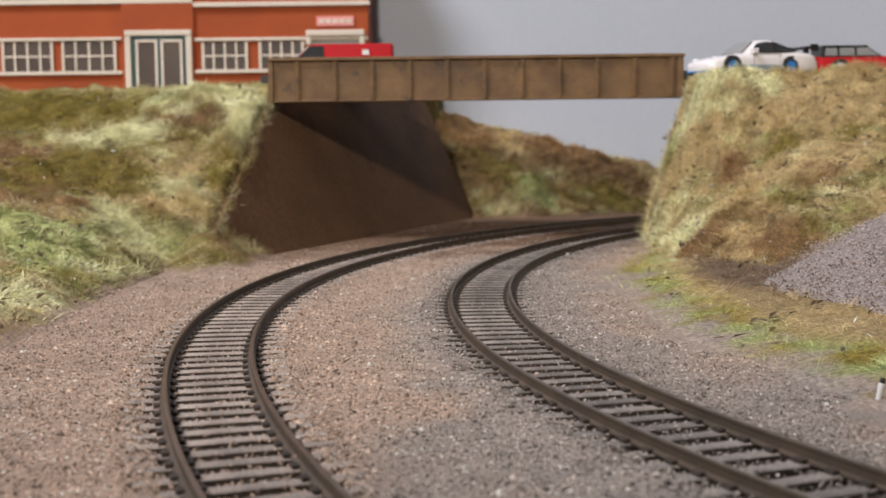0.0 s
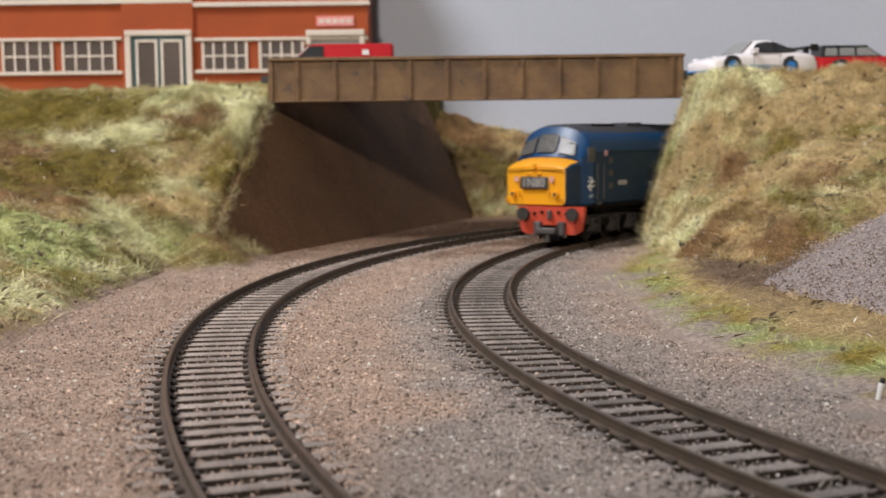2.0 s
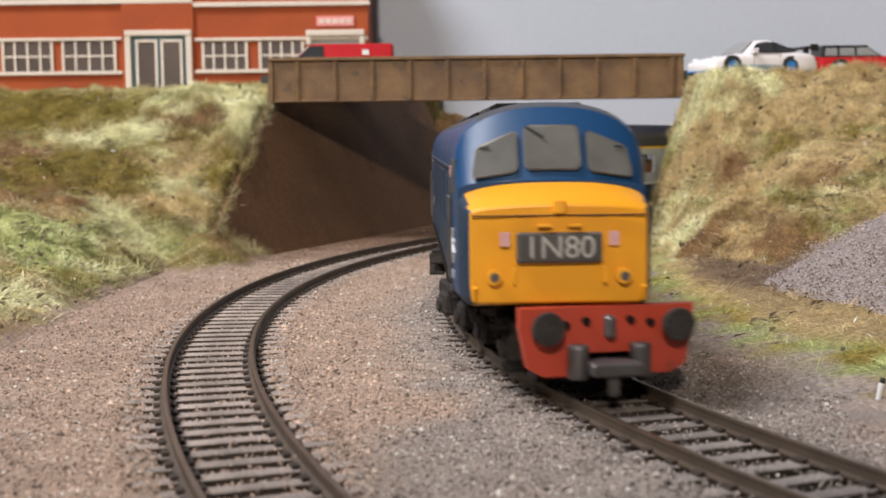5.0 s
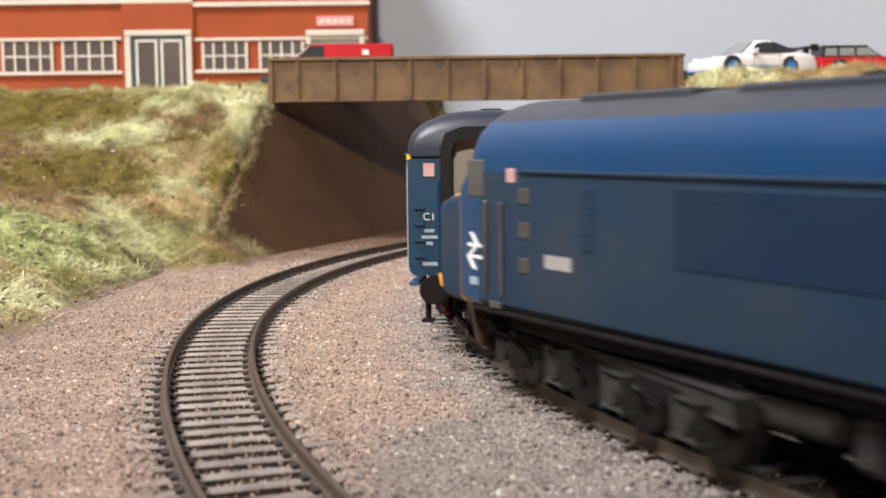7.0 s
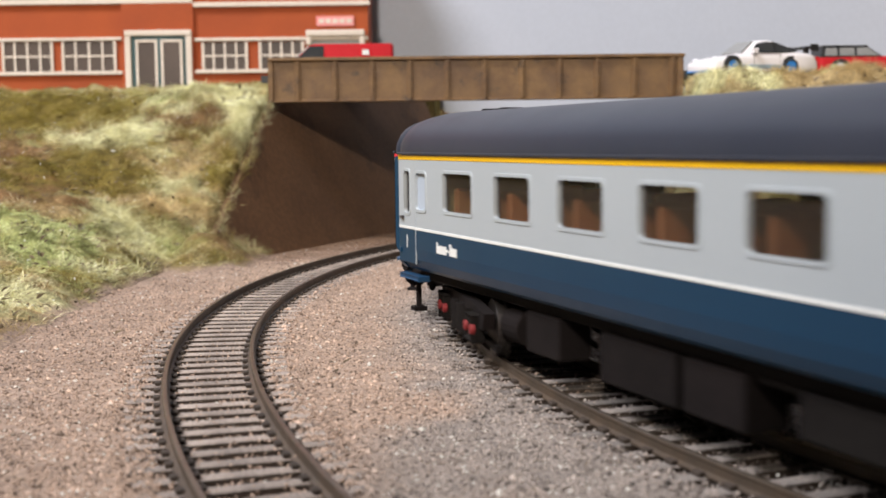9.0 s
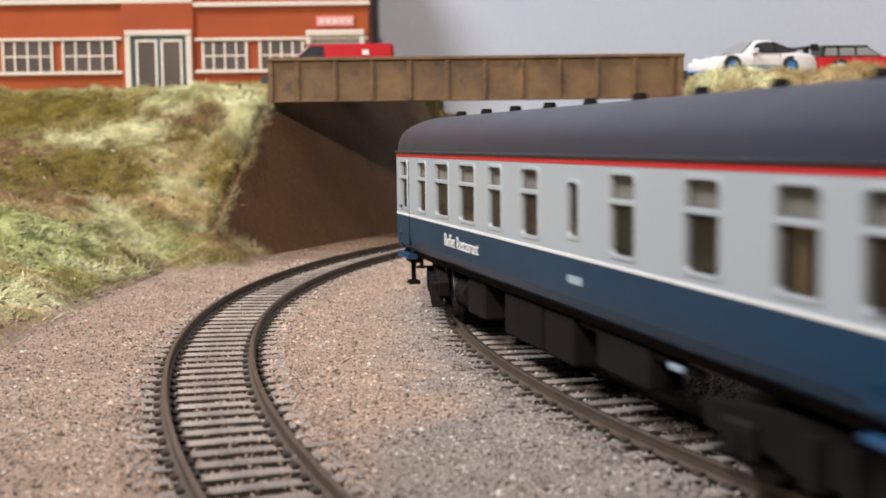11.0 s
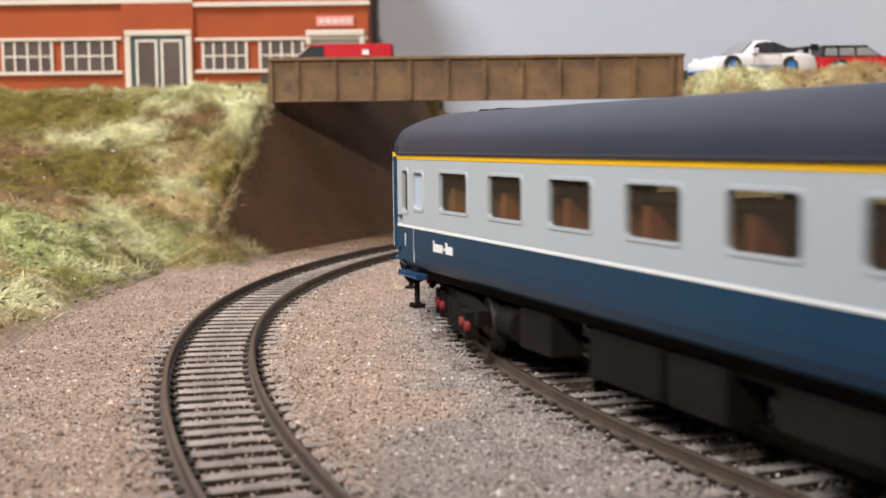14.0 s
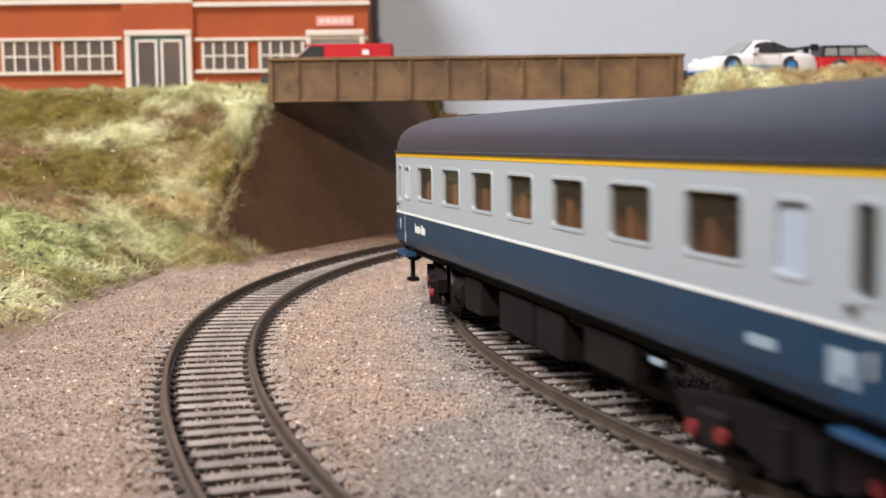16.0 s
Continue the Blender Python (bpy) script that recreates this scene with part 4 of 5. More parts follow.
CURTAIN = material("pale_blind", (0.5, 0.48, 0.45), 0.8, second=(0.4, 0.38, 0.36), scale=300)
FROSTED = material("frosted_white_glass", (0.42, 0.48, 0.57), 0.35, second=(0.39, 0.45, 0.54), scale=60)
COACH_GLASS = glass("coach_glass", (0.07, 0.055, 0.045), 0.24, 0.05)


def lettering(name, words, size, material, parent, at, label=""):
    curve = bpy.data.curves.new(name, "FONT")
    curve.body, curve.size, curve.align_x, curve.align_y, curve.extrude = words, size * MM, "CENTER", "CENTER", 0.05 * MM
    tmp = bpy.data.objects.new(name, curve)
    scene.collection.objects.link(tmp)
    bpy.context.view_layer.update()
    me = bpy.data.meshes.new_from_object(tmp.evaluated_get(bpy.context.evaluated_depsgraph_get()))
    bpy.data.objects.remove(tmp)
    me.materials.clear()
    me.materials.append(material)
    ob = new(name, me)
    ob.parent, ob.matrix_basis = parent, at
    return tagged(ob, label)


def turned(ob):
    """The same part again at the other end or side."""
    return again(ob, ob.parent, pose(0, 0, 0, 0, 0, 180) @ ob.matrix_basis)


def ring_section(y, w, zb, zc, zt, sweep=0.0, k=0.75, n=24):
    pts = [(w - 1.2, zb), (w - 0.2, zb + 1.0), (w, zb + 3), (w, (zb + zc) / 2), (w, zc)]
    for i in range(1, n):
        a = math.pi * i / n
        pts.append((w * math.copysign(abs(math.cos(a)) ** 0.85, math.cos(a)), zc + (zt - zc) * math.sin(a) ** k))
    pts += [(-w, zc), (-w, (zb + zc) / 2), (-w, zb + 3), (-w + 0.2, zb + 1.0), (-w + 1.2, zb)]
    return [(x, y - sweep * x * x if y > 0 else y + sweep * x * x, z) for x, z in pts]


def wheelset(parent, y, r, brown):
    bm = None
    for s in (-1, 1):
        bm = tube((s * 7.2, y, r), (s * 9.6, y, r), r, n=26, bm=bm, bevel=0.2)
        bm = tube((s * 7.0, y, r), (s * 7.6, y, r), r + 0.7, n=26, bm=bm)
    bm = tube((-9, y, r), (9, y, r), 1.2, n=10, bm=bm)
    part("wheelset", bm, WHEEL, parent)


def loco_bogie(thing, end):
    """Its own front points to the vehicle's end; built about its pivot."""
    b = part("bogie", box(-8, 8, -32, 40, 5, 9.5, 0.6), UNDER, thing, "sooty eight-wheeled bogie carrying a red buffer beam")
    for y, r in ((36, 6.0), (14, 7.4), (-7, 7.4), (-28, 7.4)):
        wheelset(b, y, r, UNDER)
    for s in (-1, 1):
        part("side_frame", box(s * 10.6, s * 13.0, -38, 48, 8.0, 11.6, 0.5), LOCO_DUST, b)
        for y in (36, 14, -7, -28):
            bm = box(s * 11.2, s * 14.4, y - 3.2, y + 3.2, 4.2, 9.6, 0.7)
            tube((s * 14, y, 6.6), (s * 15.2, y, 6.6), 1.7, n=12, bm=bm)
            part("axle_box", bm, LOCO_DUST, b)
        for y in (25, 3.5, -17.5):
            bm = None
            for k in range(4):
                bm = box(s * 11.4, s * 13.6, y - 5.5 + k, y + 5.5 - k, 9.4 - k * 0.9, 10.2 - k * 0.9, 0.1, bm)
            part("leaf_spring", bm, UNDER, b)
        part("sand_pipe", tube((s * 9, 45, 9), (s * 8.8, 44, 1.2), 0.6, n=8), UNDER, b)
        part("step", box(s * 11, s * 16, 40, 46, 4.0, 4.8, 0.2), UNDER, b)
    # buffer beam
    beam = part("buffer_beam", loft([[(-15.6, y, 16), (15.6, y, 16), (15.6, y, 12.5), (14.2, y, 5.5), (11.5, y, 4), (7.2, y, 4), (6.0, y, 8), (-6.0, y, 8), (-7.2, y, 4), (-11.5, y, 4), (-14.2, y, 5.5), (-15.6, y, 12.5)]
                                     for y in (49.5, 52)]), BEAM_RED if end > 0 else SHADED_RED, b, "worn red buffer beam" if end > 0 else "red buffer beam coloured dark for the shade at the rear")
    for s in (-1, 1):
        part("buffer", tube((s * 11.6, 55.1, 12.9), (s * 11.6, 56.3, 12.9), 2.9, n=24, bm=tube((s * 11.6, 51.9, 12.9), (s * 11.6, 55.5, 12.9), 1.7, n=16), bevel=0.3), LOCO_DUST, beam)
        part("brake_hose", tube((s * 5.6, 53.0, 3.6), (s * 5.6, 53.0, 9.6), 1.9, n=14, bevel=0.5), STEEL, beam)
        for x, z in ((s * 4.0, 13.6), (s * 7.6, 13.0)):
            part("hose_stub", tube((x, 51.9, z), (x, 53.1, z), 0.7, n=8), UNDER, beam)
    part("hook", box(-0.9, 0.9, 51.9, 54.5, 10.6, 14.6, 0.5), STEEL, beam)
    part("coupling", box(-4.5, 4.5, 52.1, 58.0, 4.6, 7.0, 0.4, bm=box(-1, 1, 54.5, 56.1, 0.8, 6, 0.3)), STEEL, b)
    part("guard_iron", box(-3.5, 3.5, 46, 49, 1.0, 6.0, 0.3), UNDER, b)
    return b


# Darker copy of the beam red: the rear end's shade is put into it.
SHADED_RED = material("soot_covered_beam", (0.06, 0.02, 0.015), 0.7, second=(0.04, 0.018, 0.015), scale=60)


def locomotive():
    thing = empty("diesel_locomotive", label="blue diesel locomotive with yellow nose ends, weathered and sooty", category="locomotive")
    w = 17.6
    body = loft([ring_section(-117.2, 16.9, 15.9, 35.8, 37.6, 0.012), ring_section(-112.6, 17.4, 15.9, 37.0, 46.2, 0.010), ring_section(-109.8, w, 15.9, 38.5, 50.7, 0.006), ring_section(-105.6, w, 15.9, 39.3, 51.7),
                 ring_section(105.6, w, 15.9, 39.3, 51.7), ring_section(109.8, w, 15.9, 38.5, 50.7, 0.006), ring_section(112.6, 17.4, 15.9, 37.0, 46.2, 0.010), ring_section(117.2, 16.9, 15.9, 35.8, 37.6, 0.012)])
    for f in body.faces:
        c = f.calc_center_median()
        f.material_index = 0 if c.z < 39 and abs(c.y) < 106 else (1 if c.z > 48.2 and abs(c.y) < 109.9 else 2)
    part("body", body, [RAIL_BLUE, ROOF_BLUE, SHOULDER_BLUE], thing, smooth=True).data.set_sharp_from_angle(angle=radians(28))
    bev = thing.children[0].modifiers.new("soft_edges", "BEVEL")
    bev.width, bev.segments, bev.limit_method, bev.angle_limit = 0.0006, 2, "ANGLE", radians(35)

    nose = loft([ring_section(117.3, 16.9, 15.6, 33.6, 37.3, 0.012, 0.9), ring_section(121, 16.7, 15.8, 33.2, 36.4, 0.010, 0.9), ring_section(124.0, 16.3, 16.1, 32.6, 34.9, 0.007, 0.9), ring_section(125.4, 15.4, 16.7, 32.0, 33.6, 0.005, 0.9)])
    for f in nose.faces:
        n, c = f.normal, f.calc_center_median()
        f.material_index = 1 if abs(n.x) > 0.5 and c.y < 124.2 else 0
    front = part("nose", nose, [YELLOW, RAIL_BLUE], thing, "bright yellow nose end", smooth=True)
    front.data.set_sharp_from_angle(angle=radians(28))
    bev = front.modifiers.new("soft_edges", "BEVEL")
    bev.width, bev.segments, bev.limit_method, bev.angle_limit = 0.0009, 2, "ANGLE", radians(25)
    box_frame = part("headcode_frame", box(-7.4, 7.4, 125.2, 125.9, 23.6, 28.9, 0.3), STEEL, front, "four-digit headcode panel")
    part("headcode_glass", box(-6.9, 6.9, 125.8, 126.1, 24.0, 28.5), BLACK_PANEL, box_frame)
    lettering("headcode", "1N80", 5.4, HEADCODE_GREY, box_frame, mm(0, 126.2, 26.2, 90, 0, 180))
    for s in (-1, 1):
        lamp = part("marker_lamp", tube((s * 11.2, 124.8, 21.3), (s * 11.2, 126.2, 21.3), 1.35, n=18), YELLOW, front)
        part("lens", tube((s * 11.2, 126.1, 21.3), (s * 11.2, 126.4, 21.3), 0.8, n=14), STEEL, lamp)
        part("lamp_bracket", box(s * 7.8 - 0.25, s * 7.8 + 0.25, 125.2, 126.3, 20.2, 22.8, 0.1), YELLOW, front)
        part("warning_label", box(s * 9.4 - 0.8, s * 9.4 + 0.8, 125.4, 125.8, 26.6, 29.0), DECAL_PINK, front)
        part("door_handle", box(s * 2.6 - 1.2, s * 2.6 + 1.2, 125.4, 126.4, 29.8, 30.3, 0.1), YELLOW, front)
        part("handrail", tube((s * 14.6, 125.0, 17.2), (s * 14.6, 125.8, 19.6), 0.5, n=8), YELLOW, front)
    part("nose_hinge", box(-15.0, 15.0, 124.9, 125.55, 31.7, 31.9, 0.05), SHADED_RED, front)
    part("lamp_iron", box(-1.0, 1.0, 125.0, 126.6, 32.0, 34.6, 0.3), YELLOW, front)
    turned(front)
    for c in list(front.children):
        rear = [o for o in thing.children if o.name.startswith("nose.")][0]
        o = again(c, rear, c.matrix_basis)
        for g in c.children:
            again(g, o, g.matrix_basis)

    def on_screen(x, z, out=0.0):
        return (x, 117.5 - (z - 37.5) * 0.53 - 0.0115 * x * x + out, z + out * 0.3)

    def soften(corners, r=0.16):
        """Rounds the corners of a pane's outline."""
        out = []
        for k, p in enumerate(corners):
            a, b = Vector(corners[k - 1]), Vector(corners[(k + 1) % len(corners)])
            p = Vector(p)
            a, b = p.lerp(a, r), p.lerp(b, r)
            out += [tuple(a.lerp(p, u).lerp(p.lerp(b, u), u)) for u in (0, 0.25, 0.5, 0.75, 1)]
        return out

    for corners in (((-4.9, 39.4), (4.9, 39.4), (4.8, 47.0), (-4.8, 47.0)), ((6.4, 39.0), (14.4, 37.8), (13.5, 43.2), (6.3, 46.2)), ((-6.4, 39.0), (-14.4, 37.8), (-13.5, 43.2), (-6.3, 46.2))):
        cx, cz = sum(a for a, _ in corners) / 4, sum(b for _, b in corners) / 4
        big = [(cx + (a - cx) * 1.05, cz + (b - cz) * 1.06) for a, b in corners]
        frame_ob = part("windscreen_frame", loft([[on_screen(a, b, 0.1) for a, b in soften(big)], [on_screen(a, b, 0.55) for a, b in soften(big)]]), STEEL, thing)
        pane = part("windscreen", loft([[on_screen(a, b, 0.5) for a, b in soften(corners)], [on_screen(a, b, 0.75) for a, b in soften(corners)]]), WIND_GREY, frame_ob)
        rear_frame = turned(frame_ob)
        again(pane, rear_frame, pane.matrix_basis)
        a0 = on_screen(corners[2][0] * 0.95, corners[2][1] - 0.2, 1.0)
        a1 = on_screen(cx - 0.3 * (corners[0][0] - cx), cz + 1.6, 1.1)
        part("wiper", tube(a0, a1, 0.18, n=6), BLACK_TRIM, thing)
    # both sides alike, turned about
    pieces = []
    for end in (-1, 1):
        def side(name, y0, y1, z0, z1, x0, x1, mat, bevel=0.15, lab=""):
            ya, yb = sorted((y0 * -end, y1 * -end))
            pieces.append(part(name, box(x0, x1, ya, yb, z0, z1, bevel), mat, thing, lab))
            return pieces[-1]
        side("cab_window", -109.4, -104.0, 35.0, 41.4, 17.0, 17.75, WIND_GREY)
        side("cab_door", -102.4, -97.8, 16.5, 38.6, 17.1, 17.72, RAIL_BLUE, 0.3)
        side("door_handrail", -103.0, -102.5, 18.5, 34.4, 17.8, 18.4, STEEL, 0.25)
        side("door_handrail", -97.7, -97.2, 18.5, 34.4, 17.8, 18.4, STEEL, 0.25)
        for z in (36.2, 30.6, 24.8):
            v = side("vent_window", -92.4, -89.2, z - 2.0, z + 0.6, 17.2, 17.8, BLACK_PANEL)
        side("white_label", -96.2, -93.6, 37.6, 40.0, 17.3, 17.75, DECAL_PINK)
        side("number_panel", -84.5, -77, 24.2, 26.4, 17.3, 17.68, HEADCODE_GREY, 0.02)
        side("emblem", -109.6, -104.6, 26.1, 26.7, 17.4, 17.8, DECAL, 0.02)
        side("emblem", -109.6, -104.6, 24.1, 24.7, 17.4, 17.8, DECAL, 0.02)
        bar = [(-108.8, 28.6), (-107.6, 28.6), (-105.6, 26.5), (-108.6, 24.3), (-106.6, 22.2), (-107.8, 22.2), (-109.8, 24.3), (-106.8, 26.5)]
        flat_bar = [(y * -end, z) for y, z in bar]
        pieces.append(part("emblem", loft([[(17.4, y, z) for y, z in flat_bar], [(17.85, y, z) for y, z in flat_bar]]), DECAL, thing))
        side("transfer", -108.6, -106.0, 19.4, 20.8, 17.4, 17.9, DECAL_DIM, 0.02)
        side("step_hole", -102, -98.4, 16.0, 17.2, 17.3, 17.9, BLACK_PANEL)
        g = side("side_grille", -74.2, -70.8, 27.6, 37.6, 17.3, 17.8, RAIL_BLUE)
        for k in range(9):
            pieces.append(part("louvre", box(17.75, 17.9, (70.9 if end < 0 else -74.1), (74.1 if end < 0 else -70.9), 28.2 + k * 1.03, 28.7 + k * 1.03), RAIL_BLUE, g))
            pieces.pop()
    big = part("radiator_grille", box(17.2, 17.78, -52, 52, 26.8, 38.2, 0.2), GRILLE_BLUE, thing)
    pieces.append(big)
    for k in range(11):
        part("louvre", box(17.7, 17.83, -51, 51, 27.5 + k * 0.96, 27.95 + k * 0.96), GRILLE_BLUE, big)
    pieces.append(part("rain_strip", box(17.0, 18.1, -92, 92, 39.2, 39.9, 0.2), RAIL_BLUE, thing))
    pieces.append(part("roof_rib", box(10.6, 11.6, -96, 96, 47.9, 48.7, 0.2), ROOF_BLUE, thing))
    pieces.append(part("body_skirt", box(16.6, 17.75, -108, 108, 15.0, 15.8, 0.2), UNDER_BROWN, thing))
    pieces.append(part("fuel_filler", box(17.3, 17.9, -14, -8, 18.5, 22.5, 0.4), RAIL_BLUE, thing))
    for p in pieces:
        q = turned(p)
        for c in p.children:
            again(c, q, c.matrix_basis)
    for y0, y1, mat in ((-88, -60, ROOF_BLUE), (-50, -22, ROOF_BLUE), (-12, 20, UNDER), (34, 62, ROOF_BLUE), (72, 92, UNDER)):
        part("roof_panel", box(-8.5, 8.5, y0, y1, 49.2, 52.0, 0.4), mat, thing)
    part("roof_fan", tube((0, 48, 50), (0, 48, 52.6), 7.0, n=28, bevel=0.3), UNDER, thing)
    part("exhaust_port", box(-3, 3, -33, -26, 51, 52.8, 0.3), UNDER, thing)
    part("underframe", box(-14.5, 14.5, -100, 100, 12.4, 15.3, 0.3), UNDER, thing)
    part("fuel_tank", box(-13.5, 13.5, -24, 24, 4.5, 12.4, 1.2), LOCO_DUST, thing)
    for s in (-1, 1):
        part("tank_strap", box(s * 13.4, s * 14.2, -19, -15, 5, 12.4, 0.3), UNDER, thing)
        part("air_reservoir", tube((s * 12.4, -40, 9.4), (s * 12.4, -26, 9.4), 2.2, n=16, bevel=0.4), LOCO_DUST, thing)
        part("corner_step", box(s * 9, s * 10.4, 112, 116, 11.5, 15.5, 0.2, bm=box(s * 8, s * 11.5, 112, 117, 10.8, 11.8, 0.2)), UNDER, thing)
        part("corner_step", box(s * 9, s * 10.4, -116, -112, 11.5, 15.5, 0.2, bm=box(s * 8, s * 11.5, -117, -112, 10.8, 11.8, 0.2)), UNDER, thing)
    part("cab_floor", box(-15, 15, 96, 114, 33.5, 34.5), INTERIOR, thing)
    first, second = loco_bogie(thing, 1), loco_bogie(thing, -1)
    return thing, [(first, 1), (second, -1)]


HEADCODE_GREY = material("dull_white_headcode", (0.40, 0.38, 0.35), 0.6, second=(0.34, 0.32, 0.30), scale=90)
LOCO_DUST = material("grey_dusted_running_gear", (0.062, 0.054, 0.05), 0.85, second=(0.04, 0.035, 0.033), scale=80, grain=0.3, bump=0.3, shine=0.15)
WIND_GREY = material("grey_cab_glazing", (0.12, 0.118, 0.11), 0.3, second=(0.075, 0.073, 0.07), scale=70, shine=0.3)


def coach_bogie(thing, red):
    b = part("bogie", box(-7, 7, -20, 20, 6, 8.5, 0.5), UNDER, thing, "sooty bogie with red axle boxes" if red else "sooty black bogie")
    for y in (17, -17):
        wheelset(b, y, 6.0, UNDER)
    for s in (-1, 1):
        part("side_frame", loft([[(s * x, y, z) for y, z in ((-26, 10), (-24, 6.5), (-13, 6.2), (-8, 3.8), (8, 3.8), (13, 6.2), (24, 6.5), (26, 10), (10, 11), (-10, 11))] for x in (10.8, 13.2)]), UNDER_BROWN, b)
        for y in (17, -17):
            box_ob = part("axle_box", box(s * 12.6, s * 14.4, y - 3.4, y + 3.4, 3.8, 9.0, 0.6), UNDER, b)
            if red:
                for k in (-1, 1):
                    part("spring_cap", tube((s * 14.0, y + k * 3.1, 6.2), (s * 15.1, y + k * 3.1, 6.2), 1.1, n=14, bevel=0.2), BEAM_BRIGHT, box_ob)
            else:
                tube_bm = tube((s * 14.2, y, 6.4), (s * 15.0, y, 6.4), 1.6, n=12)
                part("axle_cover", tube_bm, UNDER_BROWN, box_ob)
        part("bolster_spring", tube((s * 12.8, -3.5, 3.2), (s * 12.8, -3.5, 9.5), 2.0, n=14), UNDER, b)
        part("bolster_spring", tube((s * 12.8, 3.5, 3.2), (s * 12.8, 3.5, 9.5), 2.0, n=14), UNDER, b)
        part("brake_beam", box(s * 9.8, s * 10.6, -26, 26, 2.2, 3.4, 0.2), UNDER, b)
    return b


BEAM_BRIGHT = material("bright_red_caps", (0.24, 0.015, 0.02), 0.7, second=(0.18, 0.015, 0.015), scale=90)


def coach_end(thing, half):
    """The end at +y: panel, gangway with its door, steps, writing, buffers."""
    end = part("end_panel", loft([[(x, y, z) for x, _, z in ring_section(1, 17.8, 15.0, 40.6, 41.2, 0, 0.75)] for y in (half - 3.2, half - 0.6)]), COACH_BLUE, thing, "blue coach end with small white markings")
    rim = [(9.9, 11), (9.9, 43), (8.8, 46.4), (5, 47.8), (-5, 47.8), (-8.8, 46.4), (-9.9, 43), (-9.9, 11)]
    hole = [(7.4, 14.8), (7.4, 42.6), (6.6, 44.4), (4, 45.0), (-4, 45.0), (-6.6, 44.4), (-7.4, 42.6), (-7.4, 14.8)]
    bm = bmesh.new()
    rows = [[bm.verts.new((x, yy, z)) for x, z in ring] for ring, yy in ((rim, half - 0.7), (rim, half + 5.4), (hole, half + 5.4), (hole, half + 0.4))]
    for a, b in zip(rows, rows[1:]):
        for k in range(8):
            bm.faces.new((a[k], a[(k + 1) % 8], b[(k + 1) % 8], b[k]))
    gang = part("gangway", finish(bm), GANGWAY_BLACK, end, "black rubber corridor gangway")
    door = part("corridor_door", box(-7.5, 7.5, half + 0.1, half + 0.6, 13.0, 45.2, 0.1), CORRIDOR_CREAM, gang, "cream corridor door")
    part("door_seam", box(-0.15, 0.15, half + 0.55, half + 0.7, 13.5, 44), GREY_SHUTTER, door)
    for s in (-1, 1):
        part("door_light", box(s * 2.8 - 1.1, s * 2.8 + 1.1, half + 0.5, half + 0.8, 36.6, 40.6), BLACK_PANEL, door)
        part("label_plate", box(s * 13.0 - 1.2, s * 13.0 + 1.2, half - 0.7, half - 0.35, 37.0, 39.9), DECAL_PINK, end)
        part("buffer", tube((s * 11.6, half + 4.6, 12.4), (s * 11.6, half + 5.8, 12.4), 3.1, n=22, bm=tube((s * 11.6, half - 2, 12.4), (s * 11.6, half + 5, 12.4), 1.6, n=14), bevel=0.3), UNDER_BROWN, end)
        part("end_step", box(s * 15.4, s * 17.8, half - 14, half - 1, 12.6, 13.6, 0.2), STEP_BLUE, end)
        for k in range(4):
            part("climbing_step", box(s * 15.2 - 1.2, s * 15.2 + 1.2, half - 0.7, half + 0.5, 19 + k * 3.6, 19.5 + k * 3.6), COACH_BLUE, end)
        part("pipe", tube((s * 10.8, half, 16), (s * 10.8, half, 36), 0.4, n=8), COACH_BLUE, end)
        part("footstep_post", tube((s * 13.6, half - 2.0, 5.0), (s * 13.6, half - 2.0, 12.6), 0.7, n=8, bm=box(s * 12.2, s * 15, half - 3.4, half - 0.6, 4.4, 5.2, 0.2)), UNDER_BROWN, end)
    lettering("marking", "C1", 2.4, DECAL, end, mm(13.0, half - 0.3, 28.0, 90, 0, 180))
    for k, wd in enumerate((2.2, 3.6, 1.4)):
        part("writing", box(13.0 - wd / 2, 13.0 + wd / 2, half - 0.6, half - 0.3, 24.6 - k * 1.4, 25.3 - k * 1.4), DECAL_DIM, end)
    part("writing", box(11.0, 14.6, half - 0.6, half - 0.3, 17.2, 18.0), DECAL_DIM, end)
    part("coupling", box(-3.4, 3.4, half, half + 6, 5.4, 7.0, 0.3), UNDER, end)
    return end


STEP_BLUE = material("bright_blue_step", (0.008, 0.05, 0.12), 0.5, second=(0.008, 0.045, 0.11), scale=60)


def rounded(y0, y1, z0, z1, r, n=4):
    pts = []
    for cy, cz, a0 in ((y1 - r, z1 - r, 0), (y0 + r, z1 - r, 90), (y0 + r, z0 + r, 180), (y1 - r, z0 + r, 270)):
        for i in range(n + 1):
            a = radians(a0 + 90 * i / n)
            pts.append((cy + r * math.cos(a), cz + r * math.sin(a)))
    return pts


